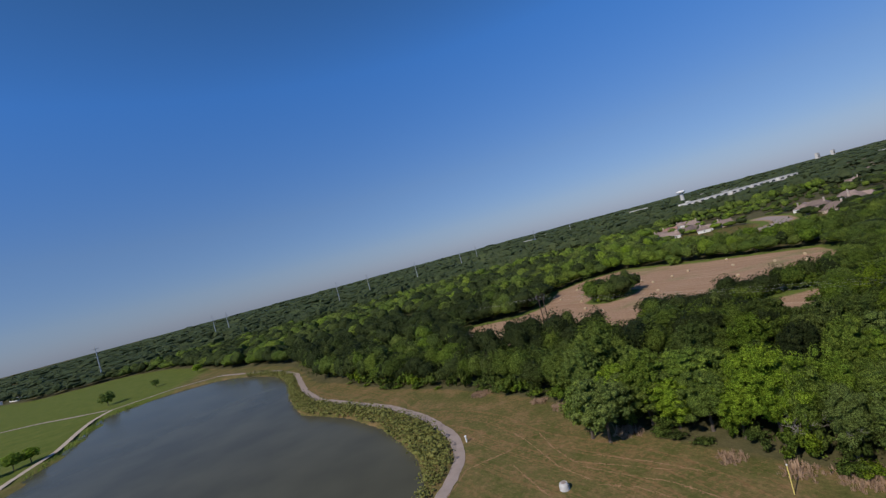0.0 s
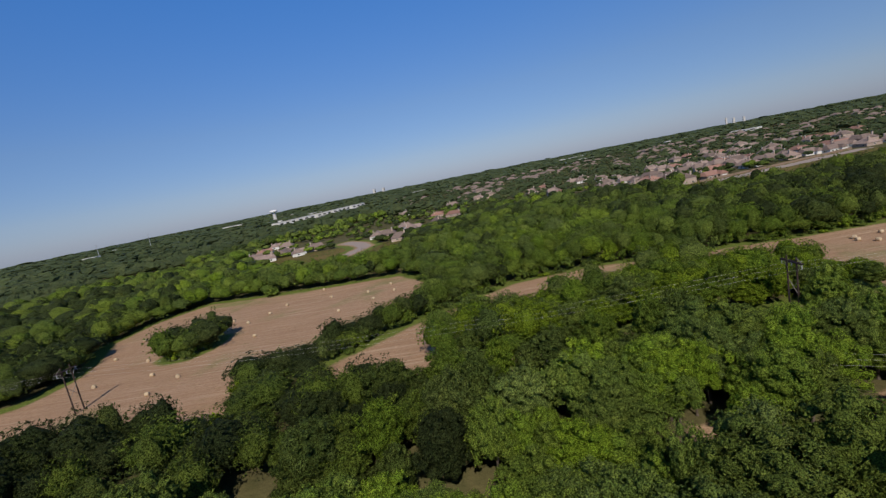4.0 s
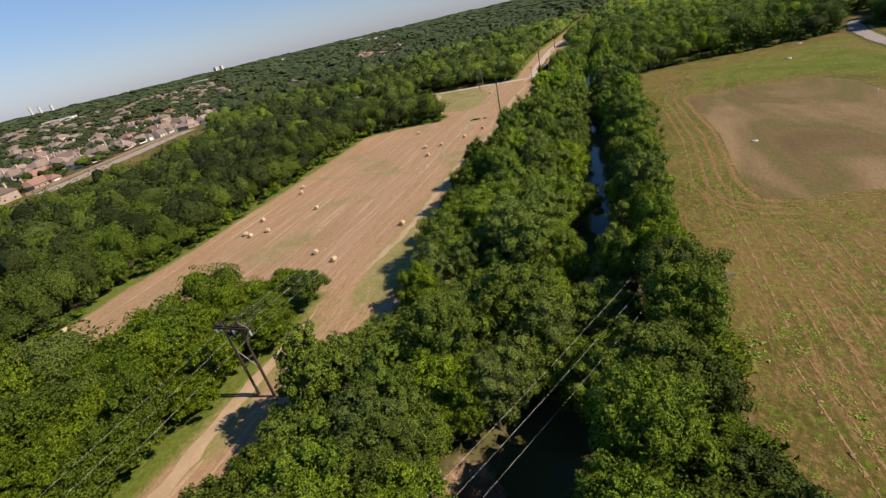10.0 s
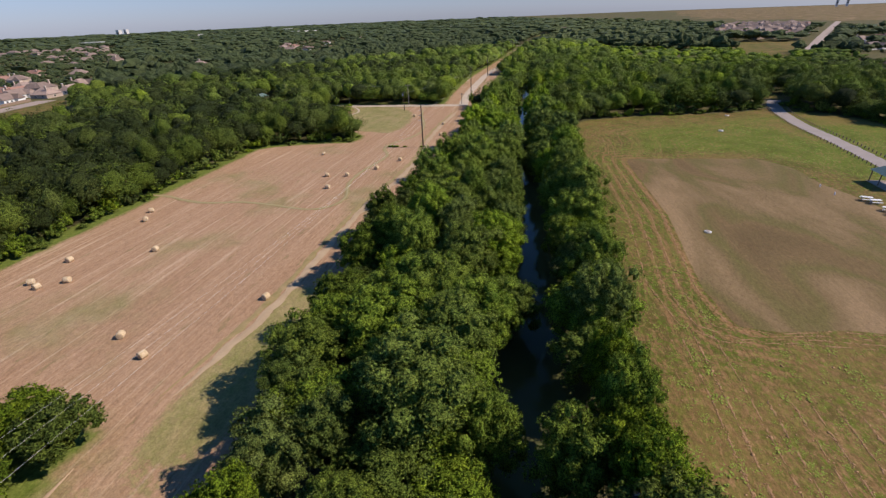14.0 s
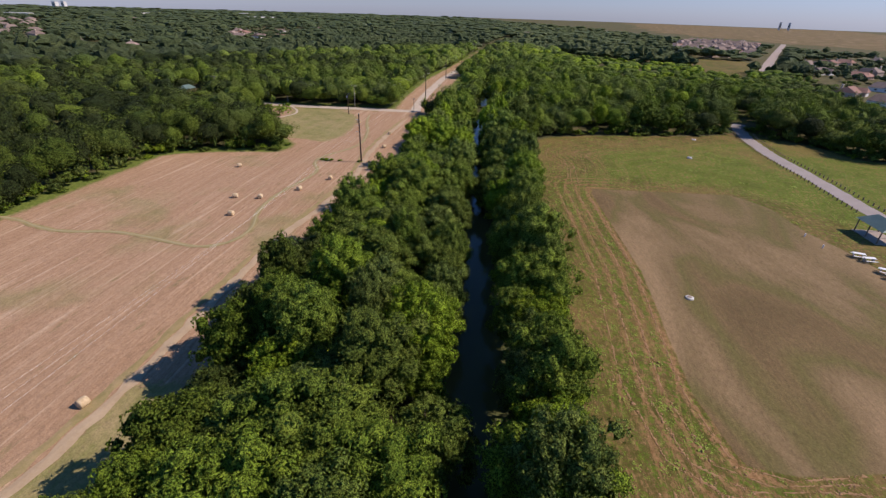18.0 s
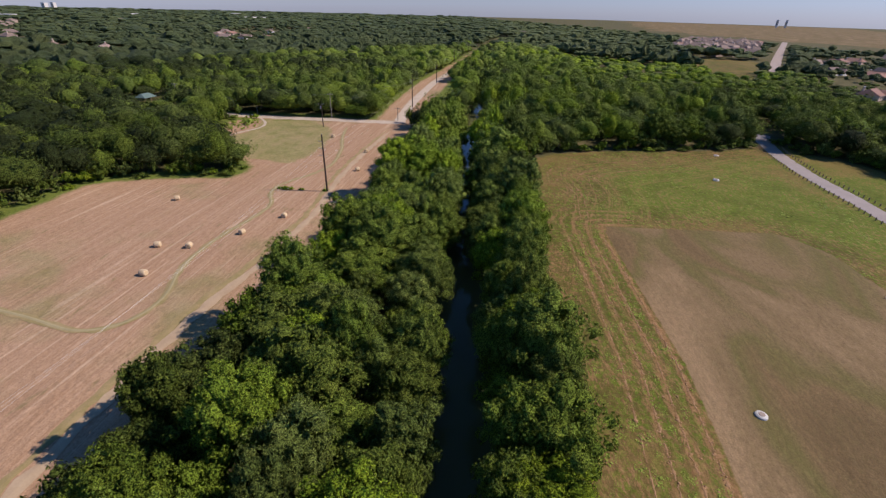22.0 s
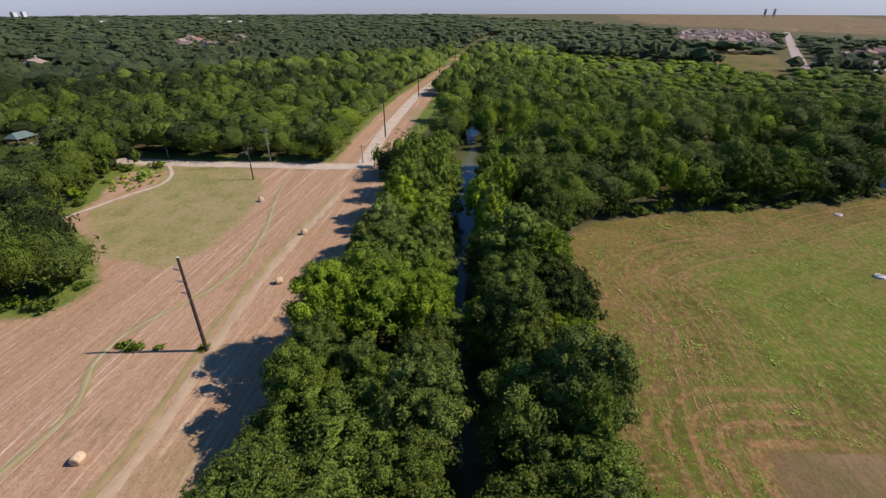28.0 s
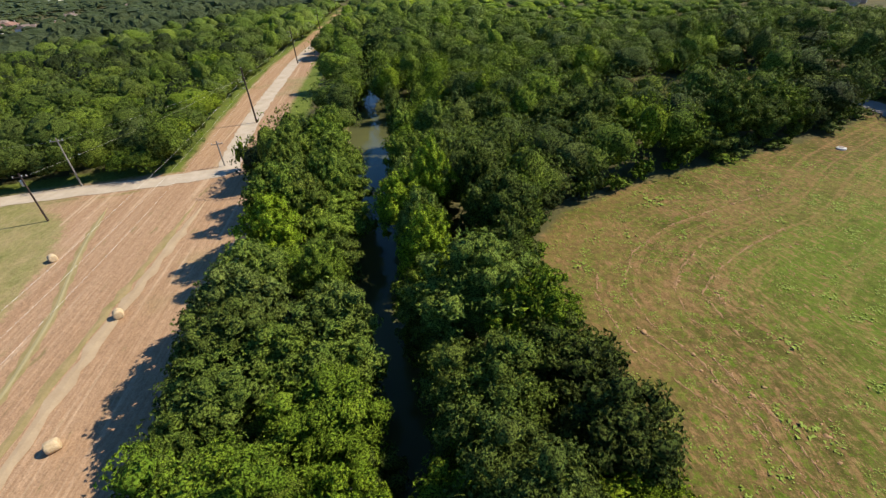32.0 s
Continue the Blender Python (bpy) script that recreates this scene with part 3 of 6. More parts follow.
    lush = step_of(n, l, maths(n, l, "MULTIPLY_ADD", ragged, 3.0, at("green")), -5.0, 6.0)
    grass = blend(n, l, maths(n, l, "MULTIPLY", lush, maths(n, l, "MULTIPLY_ADD", step_of(n, l, mid, 0.36, 0.60), 0.40, 0.45)), grass, ramp(n, l, fine, [(0.3, (0.072, 0.120, 0.012)), (0.7, (0.120, 0.180, 0.018))]))
    grass = blend(n, l, maths(n, l, "MULTIPLY", step_of(n, l, maths(n, l, "MULTIPLY_ADD", fine, 0.22, coarse), 0.58, 0.74), 0.6), grass, (0.195, 0.122, 0.050))
    grass = blend(n, l, maths(n, l, "MULTIPLY", worn, 0.30), grass, soil)
    crumbs = step_of(n, l, maths(n, l, "MULTIPLY_ADD", mid, 0.35, noise_of(n, l, 1.0, 5, 0.85, rotated(-48, 1.3, 0.42))), 0.705, 0.77)
    grass = blend(n, l, maths(n, l, "MULTIPLY", crumbs, 0.75), grass, soil)
    ahead = maths(n, l, "MULTIPLY_ADD", mid, 1.2, maths(n, l, "MULTIPLY_ADD", fine, 0.5, maths(n, l, "SUBTRACT", -0.85, at("brown"))))
    beside = maths(n, l, "MULTIPLY", near_edge, maths(n, l, "SUBTRACT", 1.0, step_of(n, l, edge, 13.0, 18.0)))
    for row_at, half, strong in ((0.85, 0.55, 0.95), (3.2, 0.36, 0.85), (5.4, 0.30, 0.75), (7.4, 0.34, 0.6)):
        off = maths(n, l, "ABSOLUTE", maths(n, l, "SUBTRACT", ahead, row_at))
        gaps = step_of(n, l, noise_of(n, l, 1.1 + 0.1 * row_at, 4, 0.8, p), 0.40, 0.54)
        turned = maths(n, l, "MULTIPLY", maths(n, l, "MULTIPLY", maths(n, l, "SUBTRACT", 1.0, step_of(n, l, off, half * 0.6, half)), gaps), beside)
        grass = blend(n, l, maths(n, l, "MULTIPLY", turned, strong), grass, soil)
        off = maths(n, l, "ABSOLUTE", maths(n, l, "SUBTRACT", ahead, row_at + 1.0))
        sward = maths(n, l, "MULTIPLY", maths(n, l, "MULTIPLY", maths(n, l, "SUBTRACT", 1.0, step_of(n, l, off, 0.2, 0.5)), step_of(n, l, noise_of(n, l, 1.5 + 0.1 * row_at, 4, 0.8, p), 0.46, 0.58)), beside)
        grass = blend(n, l, maths(n, l, "MULTIPLY", sward, 0.8), grass, (0.085, 0.125, 0.016))
    brown_c = ramp(n, l, noise_of(n, l, 0.055, 3, 0.5, rotated(-50, 2.0, 0.9), 0.5), [(0.30, (0.122, 0.082, 0.040)), (0.42, (0.180, 0.120, 0.060)), (0.48, (0.138, 0.120, 0.042)), (0.54, (0.212, 0.146, 0.077)), (0.66, (0.318, 0.216, 0.124))])
    lines = noise_of(n, l, 1.0, 3, 0.6, rotated(-52, 26.0, 0.30))
    brown_c = blend(n, l, maths(n, l, "MULTIPLY", lines, 0.5), brown_c, (0.11, 0.085, 0.045))
    brown_f = step_of(n, l, maths(n, l, "MULTIPLY_ADD", ragged, 0.18, at("brown")), -0.15, 0.15)
    grass = blend(n, l, maths(n, l, "MULTIPLY", brown_f, 0.92), grass, brown_c)
    # dry pasture by the lake, and green lawn on its far side
    past = ramp(n, l, maths(n, l, "MULTIPLY_ADD", mid, 0.55, maths(n, l, "MULTIPLY_ADD", clumpy, 0.35, maths(n, l, "MULTIPLY", rows, 0.10))),
                [(0.36, (0.074, 0.088, 0.020)), (0.47, (0.122, 0.114, 0.036)), (0.55, (0.180, 0.134, 0.054)), (0.66, (0.285, 0.185, 0.094))])
    lawn_c = ramp(n, l, mid, [(0.35, (0.085, 0.120, 0.017)), (0.7, (0.145, 0.160, 0.034))])
    past = blend(n, l, maths(n, l, "MULTIPLY", worn, 0.75), past, soil)
    past = blend(n, l, step_of(n, l, at("lawn"), -8.0, 10.0), past, lawn_c)
    sand = ramp(n, l, fine, [(0.3, (0.22, 0.14, 0.085)), (0.7, (0.40, 0.28, 0.19))])
    weeds = ramp(n, l, fine, [(0.3, (0.085, 0.12, 0.02)), (0.7, (0.17, 0.205, 0.045))])

    def cover(key, under, over, lo=-0.8, hi=0.8, rag=1.0):
        v = maths(n, l, "MULTIPLY_ADD", ragged, rag, at(key))
        return blend(n, l, step_of(n, l, v, lo, hi), under, over)

    c = cover("dry", floor, past)
    c = cover("meadow", c, grass)
    c = cover("hay", c, weeds, -5.0, -3.0)
    c = cover("hay", c, stub, 0.2, 2.2)
    c = cover("bank", c, sand, -0.5, 0.6, 0.6)
    v = n.new("ShaderNodeHueSaturation")
    l.new(maths(n, l, "MULTIPLY_ADD", noise_of(n, l, 6.0, 4, 0.75, p), 1.1, maths(n, l, "MULTIPLY_ADD", noise_of(n, l, 1.7, 5, 0.8, rotated(-56, 1.8, 0.8)), 1.15, -0.125)), v.inputs["Value"])
    l.new(c, v.inputs["Color"])
    l.new(v.outputs[0], b.inputs["Base Color"])
    bump(n, l, b, maths(n, l, "MULTIPLY_ADD", fine, 0.7, maths(n, l, "MULTIPLY", noise_of(n, l, 6.0, 3, 0.7, p), 0.3)), 0.55, 0.25)
    return mat


GROUND = ground_material()
clampd = lambda v: np.clip(v, -40, 40)
ground = tagged(new("ground", np_mesh("ground", np.c_[FX, FY, land(FX, FY)], gf, GROUND,
                {"hay": clampd(hay), "meadow": clampd(mead), "dry": clampd(dry), "bank": clampd(bank), "brown": clampd(brown), "lawn": clampd(lawn), "green": clampd(green), "rows": clampd(rows_at)}, True)),
                "mown hay fields, meadow and woodland floor round a creek", "ground", kind="structure")

# ---- water ----
lake_bm = bmesh.new()
lake_bm.faces.new([lake_bm.verts.new((x, y, -0.9)) for x, y in [(-205, 40), (-8, 40), (-8, 285), (-215, 285)]])
tagged(new("water_lake", bm_mesh("water_lake", lake_bm, LAKE_W)), "still grey-blue lake in a grassy basin", "lake", kind="structure")
ribbon("water_creek", CREEK, 5.6, 0, CREEK_W, "murky olive creek shaded by trees", "creek", 2.0, 0.0, 0.0)
wc = bpy.data.objects["water_creek"].data
for v in wc.vertices:
    v.co.z = -1.25

# ---- roads, tracks and paths ----
ribbon("road_cross", ROAD_X, 2.3, 0.05, GRAVEL, "pale gravel road across the end of the hay field", "road")
ribbon("road_south", ROAD_S, 2.0, 0.045, GRAVEL, "pale gravel service road under the power line", "road")
ribbon("road_meadow", ROAD_M, 2.1, 0.05, ASPHALT, "grey park road along the meadow", "road")
ribbon("road_wall", ROAD_WALL, 4.5, 0.05, CONCRETE, "wide pale concrete street by the houses", "road")
ribbon("road_wall_east", ROAD_WALL_E, 6.0, 0.05, CONCRETE, "wide pale concrete street by the houses", "road")
ribbon("road_far", ROAD_R, 4.0, 0.08, CONCRETE, "pale straight road to the housing estate", "road", 6.0)
ribbon("track_field", TRACK[:9], 1.1, 0.04, DIRT, "bare dirt track between trees under the power line", "track", wobble=0.5, taper=14.0)
EDGE_LINE = [(124, 15), (132, 0), (146, -20), (155.5, -33.5), (160.5, -44), (171, -61), (180, -71), (188, -81), (197.5, -95), (212, -118)]
ribbon("track_edge", [(x - 1.1, y - 0.8) for x, y in EDGE_LINE], 0.62, 0.036, TRAIL, "pale worn wheel track along the hay field", "track", wobble=1.0, taper=10.0)
ribbon("track_verge", EDGE_LINE, 0.5, 0.03, TRACKGRASS, "yellow-green grassy strip beside the wheel track", "track", wobble=1.1, taper=10.0)
ribbon("track_loop", [(258, -97.5), (253, -96.4), (247, -94.6), (242, -91), (240.6, -87), (240.6, -83), (238, -76), (235, -67)], 0.42, 0.05, GRAVEL, "narrow worn track that leaves the gravel road", "track", 1.0, wobble=0.4, taper=4.0)
TRAIL_LINE = [(200, 0), (192, -5), (187, -6), (181, -9), (176, -15), (168, -19), (160, -22), (157.5, -26), (159, -30.5), (162, -33.5), (166, -35.5), (170, -40), (173.5, -46), (176, -52), (179, -58), (182, -60), (185.5, -61), (189, -65), (190, -70), (190.3, -76), (193, -82.5), (196, -86), (203, -93), (211, -99), (217, -104), (224, -111)]
ribbon("trail_verge", TRAIL_LINE, 0.55, 0.035, TRACKGRASS, "thin green verge of the worn trail over the stubble", "trail", 1.0, wobble=0.7, taper=6.0)
ribbon("trail_field", TRAIL_LINE,
       0.24, 0.05, PATHWORN, "narrow worn trail winding over the stubble", "trail", 1.0, taper=6.0)
PATH_LAKE = [(-30, 40), (-20, 56), (-12, 68), (-8.5, 77), (-9, 87), (-14, 101), (-23, 116), (-35, 130), (-49, 146), (-57, 162), (-64, 181), (-72, 204), (-88, 228), (-109, 247), (-134, 268), (-162, 268), (-186, 252)]
ribbon("path_lake", PATH_LAKE, 1.05, 0.05, CONCRETE, "pale concrete footpath round the lake", "path")
ribbon("path_dam", [(-186, 252), (-183, 234), (-173, 211), (-159, 181), (-151, 150), (-132, 110)], 1.2, 0.05, GRAVEL, "pale gravel path on the lake dam", "path")
ribbon("path_lawn", [(-400, 360), (-332, 327), (-290, 290), (-250, 280), (-190, 254)], 1.1, 0.05, CONCRETE, "pale footpath over the lawn", "path", 3.0)

# ---- trees ----
def ico(sub):
    bm = bmesh.new()
    bmesh.ops.create_icosphere(bm, subdivisions=sub, radius=1.0)
    v = np.array([q.co[:] for q in bm.verts])
    f = np.array([[q.index for q in t.verts] for t in bm.faces])
    bm.free()
    return v, f


ICO1, ICO2, ICO3 = ico(1), ico(2), ico(3)


def leaf_cards(rng, centres, out, size, spread):
    """Leaf sprigs round the centres, that face roughly outwards."""
    m = len(centres)
    nrm = out + spread * rng.normal(size=(m, 3))
    nrm[:, 2] += 0.25
    nrm /= np.linalg.norm(nrm, axis=1)[:, None] + 1e-9
    t = np.cross(nrm, rng.normal(size=(m, 3)))
    t /= np.linalg.norm(t, axis=1)[:, None] + 1e-9
    s = np.cross(nrm, t)
    L = size * (0.7 + 0.6 * rng.random((m, 1)))
    W = L * (0.45 + 0.2 * rng.random((m, 1)))
    v = np.stack([centres + t * L, centres - t * 0.7 * L + s * W, centres - t * 0.7 * L - s * W], 1).reshape(-1, 3)
    return v, np.arange(3 * m).reshape(-1, 3)


def lobed(rng, base, lobes, rough):
    """Radius of a billowing crown in the directions of base."""
    r = np.full(len(base), 0.62)
    width = 1.75 / math.sqrt(lobes)
    for k in range(lobes):
        z = 1.0 - 1.35 * (k + rng.random()) / lobes
        a = k * 2.4 + rng.uniform(-0.5, 0.5)
        q = math.sqrt(max(0.0, 1 - z * z))
        d = np.array([q * math.cos(a), q * math.sin(a), z])
        th = np.arccos(np.clip(base @ d, -1, 1)) / (width * rng.uniform(0.8, 1.25))
        r = np.maximum(r, 0.62 + rng.uniform(0.24, 0.46) * np.sqrt(np.clip(1 - th * th, 0, 1)))
    return r + rough * rng.normal(size=len(base))


def crown_arrays(seed, clumps, per, leaf, core, lobes=9, R=3.5, H=9.0, low=0.10, cut=False, inner=0.66, rough=0.04, skin=0, spread=0.8, blob=0.0):
    """Crown of a broad-leaved tree: an inner mass, and round clumps of leaf sprigs at uneven depth over it."""
    rng = np.random.default_rng(seed)
    rz = H * (1 - low) / 2
    cz = H * low + rz
    base, f = core
    if cut:
        f = f[(base[f][:, :, 2] > -0.55).any(1)]
    r = lobed(rng, base, lobes, rough)
    scale = np.array([R, R, rz])
    taper = 1 - 0.18 * (base[:, 2:] < 0) * np.abs(base[:, 2:])
    V, F, count = [base * (r * inner)[:, None] * scale * np.c_[taper, taper, np.ones(len(base))] + [0, 0, cz]], [f], len(base)
    if clumps:
        d = rng.normal(size=(clumps * 8, 3))
        d[:, 2] = np.where(d[:, 2] < -0.45, -d[:, 2], d[:, 2])
        d /= np.linalg.norm(d, axis=1)[:, None]
        keep = [d[0]]
        gap = 2.35 / math.sqrt(clumps)
        for q in d[1:]:
            if len(keep) < clumps and np.linalg.norm(np.array(keep) - q, axis=1).min() > gap:
                keep.append(q)
        keep = np.array(keep)
        shape = lobed(np.random.default_rng(seed), keep, lobes, 0.0)
        n_ = len(keep)
        c = keep * (shape * 0.85 + rng.normal(0, 0.05, n_))[:, None] * scale + [0, 0, cz]
        cr = rng.uniform(0.46, 0.78, n_) * R * 2.7 / math.sqrt(clumps)
        if blob:
            bv, bf = ICO1
            for q, at, cq in zip(keep, c, cr):
                V.append(at + bv * (1 + 0.2 * rng.normal(size=len(bv)))[:, None] * cq * blob * [1, 1, 0.9])
                F.append(bf[(bv[bf].mean(1) @ q) > -0.3] + count)
                count += len(bv)
        o = rng.normal(size=(n_, per, 3)) + 0.8 * keep[:, None]
        o[..., 2] = np.where(o[..., 2] < -0.5, -o[..., 2], o[..., 2])
        o /= np.linalg.norm(o, axis=2)[..., None]
        at = c[:, None] + o * (cr[:, None, None] * rng.uniform(0.78, 1.12, (n_, per, 1))) * [1, 1, 0.9]
        v, g = leaf_cards(rng, at.reshape(-1, 3), o.reshape(-1, 3), leaf, spread)
        V.append(v)
        F.append(g + count)
        count += len(v)
    if skin:
        q = rng.normal(size=(skin, 3))
        q[:, 2] = np.where(q[:, 2] < -0.3, -q[:, 2], q[:, 2])
        q /= np.linalg.norm(q, axis=1)[:, None]
        rq = lobed(np.random.default_rng(seed), q, lobes, 0.0) * inner * rng.uniform(0.98, 1.16, skin)
        v, g = leaf_cards(rng, q * rq[:, None] * scale + [0, 0, cz], q, leaf * 1.2, spread)
        V.append(v)
        F.append(g + count)
    return np.concatenate(V), np.concatenate(F)


def trunk_bm(seed, H=9.0):
    rng = random.Random(seed)
    bm = bmesh.new()
    lean = rng.uniform(-0.3, 0.3)
    add_tube(bm, [(0, 0, -0.4), (0.05, 0, 0.4), (lean * 0.4, 0.1, H * 0.3), (lean, 0.15, H * 0.6)], [0.34, 0.22, 0.17, 0.09], 7)
    for k in range(4):
        a = 2 * math.pi * (k + rng.random()) / 4
        z = H * (0.25 + 0.08 * k)
        add_tube(bm, [(lean * 0.4, 0.1, z), (1.0 * math.cos(a), 1.0 * math.sin(a), z + 1.3), (2.1 * math.cos(a), 2.1 * math.sin(a), z + 2.6)], [0.10, 0.07, 0.03], 5)
    return bm


def scatter(seed, x0, x1, y0, y1, gap):
    """Jittered staggered grid."""
    rng = np.random.default_rng(seed)
    xs, ys = np.arange(x0, x1, gap), np.arange(y0, y1, gap * 0.87)
    A, B = np.meshgrid(xs, ys)
    A = A + (np.arange(len(ys)) % 2)[:, None] * gap / 2
    return (A + rng.uniform(-0.36, 0.36, A.shape) * gap).ravel(), (B + rng.uniform(-0.36, 0.36, B.shape) * gap).ravel()


def openness(x, y):
    """Greatest inside-distance to the open areas: trees stand where it is negative."""
    o = np.maximum.reduce([inside_distance(x, y, q) for q in (LAKE, OPEN_A, MEADOW, FIELD_S, PLAIN, CLEAR_N, CLEAR_NW, GLADE_S, OPEN_E, OPEN_N, WORKS_FIELD)])
    o = np.maximum(o, np.maximum(inside_distance(x, y, SAND), inside_distance(x, y, SPOIL) + 0.8) - 1.8)
    o = np.maximum(o, np.maximum(np.maximum(2.6 - np.hypot(x - 80, y - 24.5), 6.5 - np.hypot(x - 304, y + 77)), 0.6 - line_distance(x, y, [(34.5, 44), (30, 51)])))
    o = np.maximum(o, np.maximum(2.8 - line_distance(x, y, POOL), 3.3 - line_distance(x, y, POOL_S)))
    h = np.maximum(inside_distance(x, y, HAY_E), inside_distance(x, y, HAY_W))
    h = np.minimum(h, -np.maximum(inside_distance(x, y, ISLE_E), inside_distance(x, y, ISLE_W)))
    o = np.maximum(o, h)
    o = np.maximum(o, 8.0 - line_distance(x, y, [(214, -136), (222, -147), (236, -166), (266, -210)]))
    for line, half in ((TRACK, 0.8), (TRACK[4:8], 1.8), (CREEK[11:16], -1.2), (CREEK[15:19], 2.0), (CREEK[18:21], 0.2), (CREEK[20:23], 1.2), (CREEK[22:26], 0.4), (CREEK[25:29], 3.6), (CREEK[28:31], 1.0), (CREEK[:12], -0.2), (ROAD_S, 7.4), (ROAD_X, 2.8), (ROAD_M, 4.0), (ROAD_WALL, 8.0), (ROAD_WALL_E, 8.0), (ROAD_R, 8.0)):
        o = np.maximum(o, half - line_distance(x, y, line))
    return o


HOUSE_SPOTS = []


def town_rows(poly, along, gap_a, gap_b, chance, seed):
    """House plots in rows across a town's outline."""
    rng = np.random.default_rng(seed)
    p = np.array(poly, float)
    c, a = p.mean(0), radians(along)
    u, w = np.array([math.cos(a), math.sin(a)]), np.array([-math.sin(a), math.cos(a)])
    n_ = int(np.abs(p - c).max() * 1.5 / min(gap_a, gap_b)) + 2
    for i in range(-n_, n_ + 1):
        for j in range(-n_, n_ + 1):
            q = c + u * (i * gap_a + rng.uniform(-2, 2)) + w * (j * gap_b + (j % 2) * 8 + rng.uniform(-2, 2))
            if rng.random() < chance and inside_distance(q[:1], q[1:], poly)[0] > 3:
                HOUSE_SPOTS.append((q[0], q[1], along + rng.choice([0, 90, 180, 270]) + rng.uniform(-8, 8), int(rng.integers(5))))


town_rows([(322, 150), (330, 100), (380, 62), (425, -25), (500, -40), (520, 60), (420, 150), (370, 190)], 43, 17, 22, 0.72, 1)
town_rows(HOMES_NE, 41, 19, 26, 0.2, 6)
town_rows(TOWN_E, 20, 24, 32, 0.4, 2)
town_rows(TOWN_FE, 40, 26, 36, 0.2, 3)
town_rows(TOWN_S, 70, 19, 33, 0.55, 4)
town_rows(TOWN_R, 70, 22, 34, 0.40, 5)
HOUSE_SPOTS = [h for h in HOUSE_SPOTS if line_distance(np.array([h[0]]), np.array([h[1]]), ROAD_R)[0] > 14 and line_distance(np.array([h[0]]), np.array([h[1]]), ROAD_WALL_E)[0] > 15
               and line_distance(np.array([h[0]]), np.array([h[1]]), ROAD_WALL)[0] > 15]
HOUSE_SPOTS = [h for k, h in enumerate(HOUSE_SPOTS) if k * 297 // len(HOUSE_SPOTS) != (k - 1) * 297 // len(HOUSE_SPOTS)] if len(HOUSE_SPOTS) > 297 else HOUSE_SPOTS
HOUSE_SPOTS = [h for h in HOUSE_SPOTS if not (170 < h[0] < 345 and 225 < h[1] < 375)]
HOUSE_SPOTS += [(190, 364, 60, 1), (184, 337, 150, 0), (200, 320, 60, 4), (216, 322, 60, 1), (236, 262, 130, 3), (247, 284, 40, 0), (229, 244, 130, 1), (279, 284, 70, 4), (337, 296, 40, 2), (330, 270, 110, 2), (306, 236, 40, 1), (330, 238, 130, 0), (262, 262, 20, 1), (290, 258, 70, 4), (205, 345, 30, 0)]
HX, HY = np.array([h[0] for h in HOUSE_SPOTS]), np.array([h[1] for h in HOUSE_SPOTS])


def house_clear(x, y):
    d = np.full(x.shape, 1e9)
    for a, b in zip(HX, HY):
        d = np.minimum(d, np.hypot(x - a, y - b))
    return d


# trees in a row along the woods' edges, then the woods behind them
ex, ey = [], []
erng = np.random.default_rng(41)
for poly, out in ((ROAD_X, 5.1), (ROAD_X, -5.1), (ROAD_S, 10.2), (ROAD_S, -10.2), (CREEK[14:20], 5.3), (CREEK[14:20], -5.3), (CREEK[19:30], 4.9), (CREEK[19:30], -4.9), (HAY_E, 1), (HAY_W, 1), (ISLE_E, -1), (ISLE_W, -1), (MEADOW, 1), (OPEN_A, 1), (OPEN_E, 1), (OPEN_N, 1)):
    p = np.array(poly, float)
    closed = len(p) - (abs(out) > 1)
    if abs(out) > 1:
        pass
    elif ((np.roll(p, -1, 0)[:, 0] - p[:, 0]) * (np.roll(p, -1, 0)[:, 1] + p[:, 1])).sum() < 0:
        out = -out
    for a, c in zip(p[:closed], np.roll(p, -1, 0)[:closed]):
        d = c - a
        length = np.hypot(*d)
        nrm = np.array([-d[1], d[0]]) / length * out
        for s in np.arange(erng.uniform(0, 4), length, 4.4):
            q = a + d * (s / length) + nrm * (erng.uniform(1.2, 1.8) if poly in (ISLE_E, ISLE_W) else erng.uniform(3.0, 4.3) if abs(out) == 1 else erng.uniform(0.95, 1.1) if abs(out) > 5.05 and poly != CREEK[14:20] else erng.uniform(0.74, 1.14))
            if -330 < q[0] < 400 and -420 < q[1] < 470:
                ex.append(q[0])
                ey.append(q[1])
ex, ey = np.array(ex), np.array(ey)
eo = openness(ex, ey)
ok = (eo < -1.2) & (eo > -5)
ex, ey = ex[ok], ey[ok]
tx, ty = scatter(11, -330, 400, -420, 470, 6.0)
bx_, by_ = scatter(13, -330, 400, -420, 470, 6.4)
away = lambda x, y: np.minimum(line_distance(x, y, [(60, 100), (104, 88), (140, 50), (160, -30), (190, -90), (215, -175)]), line_distance(x, y, [(-12, 136), (48, 47), (106, -30), (118, -205)])) > 74
tx, ty = np.r_[tx[~away(tx, ty)], bx_[away(bx_, by_)]], np.r_[ty[~away(tx, ty)], by_[away(bx_, by_)]]
cx_, cy_ = scatter(12, 10, 215, -150, 110, 5.2)
corridor = lambda x, y: line_distance(x, y, [(14, 96), (42, 58), (66, 38), (88, 8), (112, -32), (140, -68), (172, -106), (196, -142)]) < 21
tx, ty = np.r_[tx[~corridor(tx, ty)], cx_[corridor(cx_, cy_)]], np.r_[ty[~corridor(tx, ty)], cy_[corridor(cx_, cy_)]]
ix_, iy_ = scatter(14, 66, 145, 22, 100, 4.6)
on_isle = inside_distance(ix_, iy_, ISLE_E) > 1.6
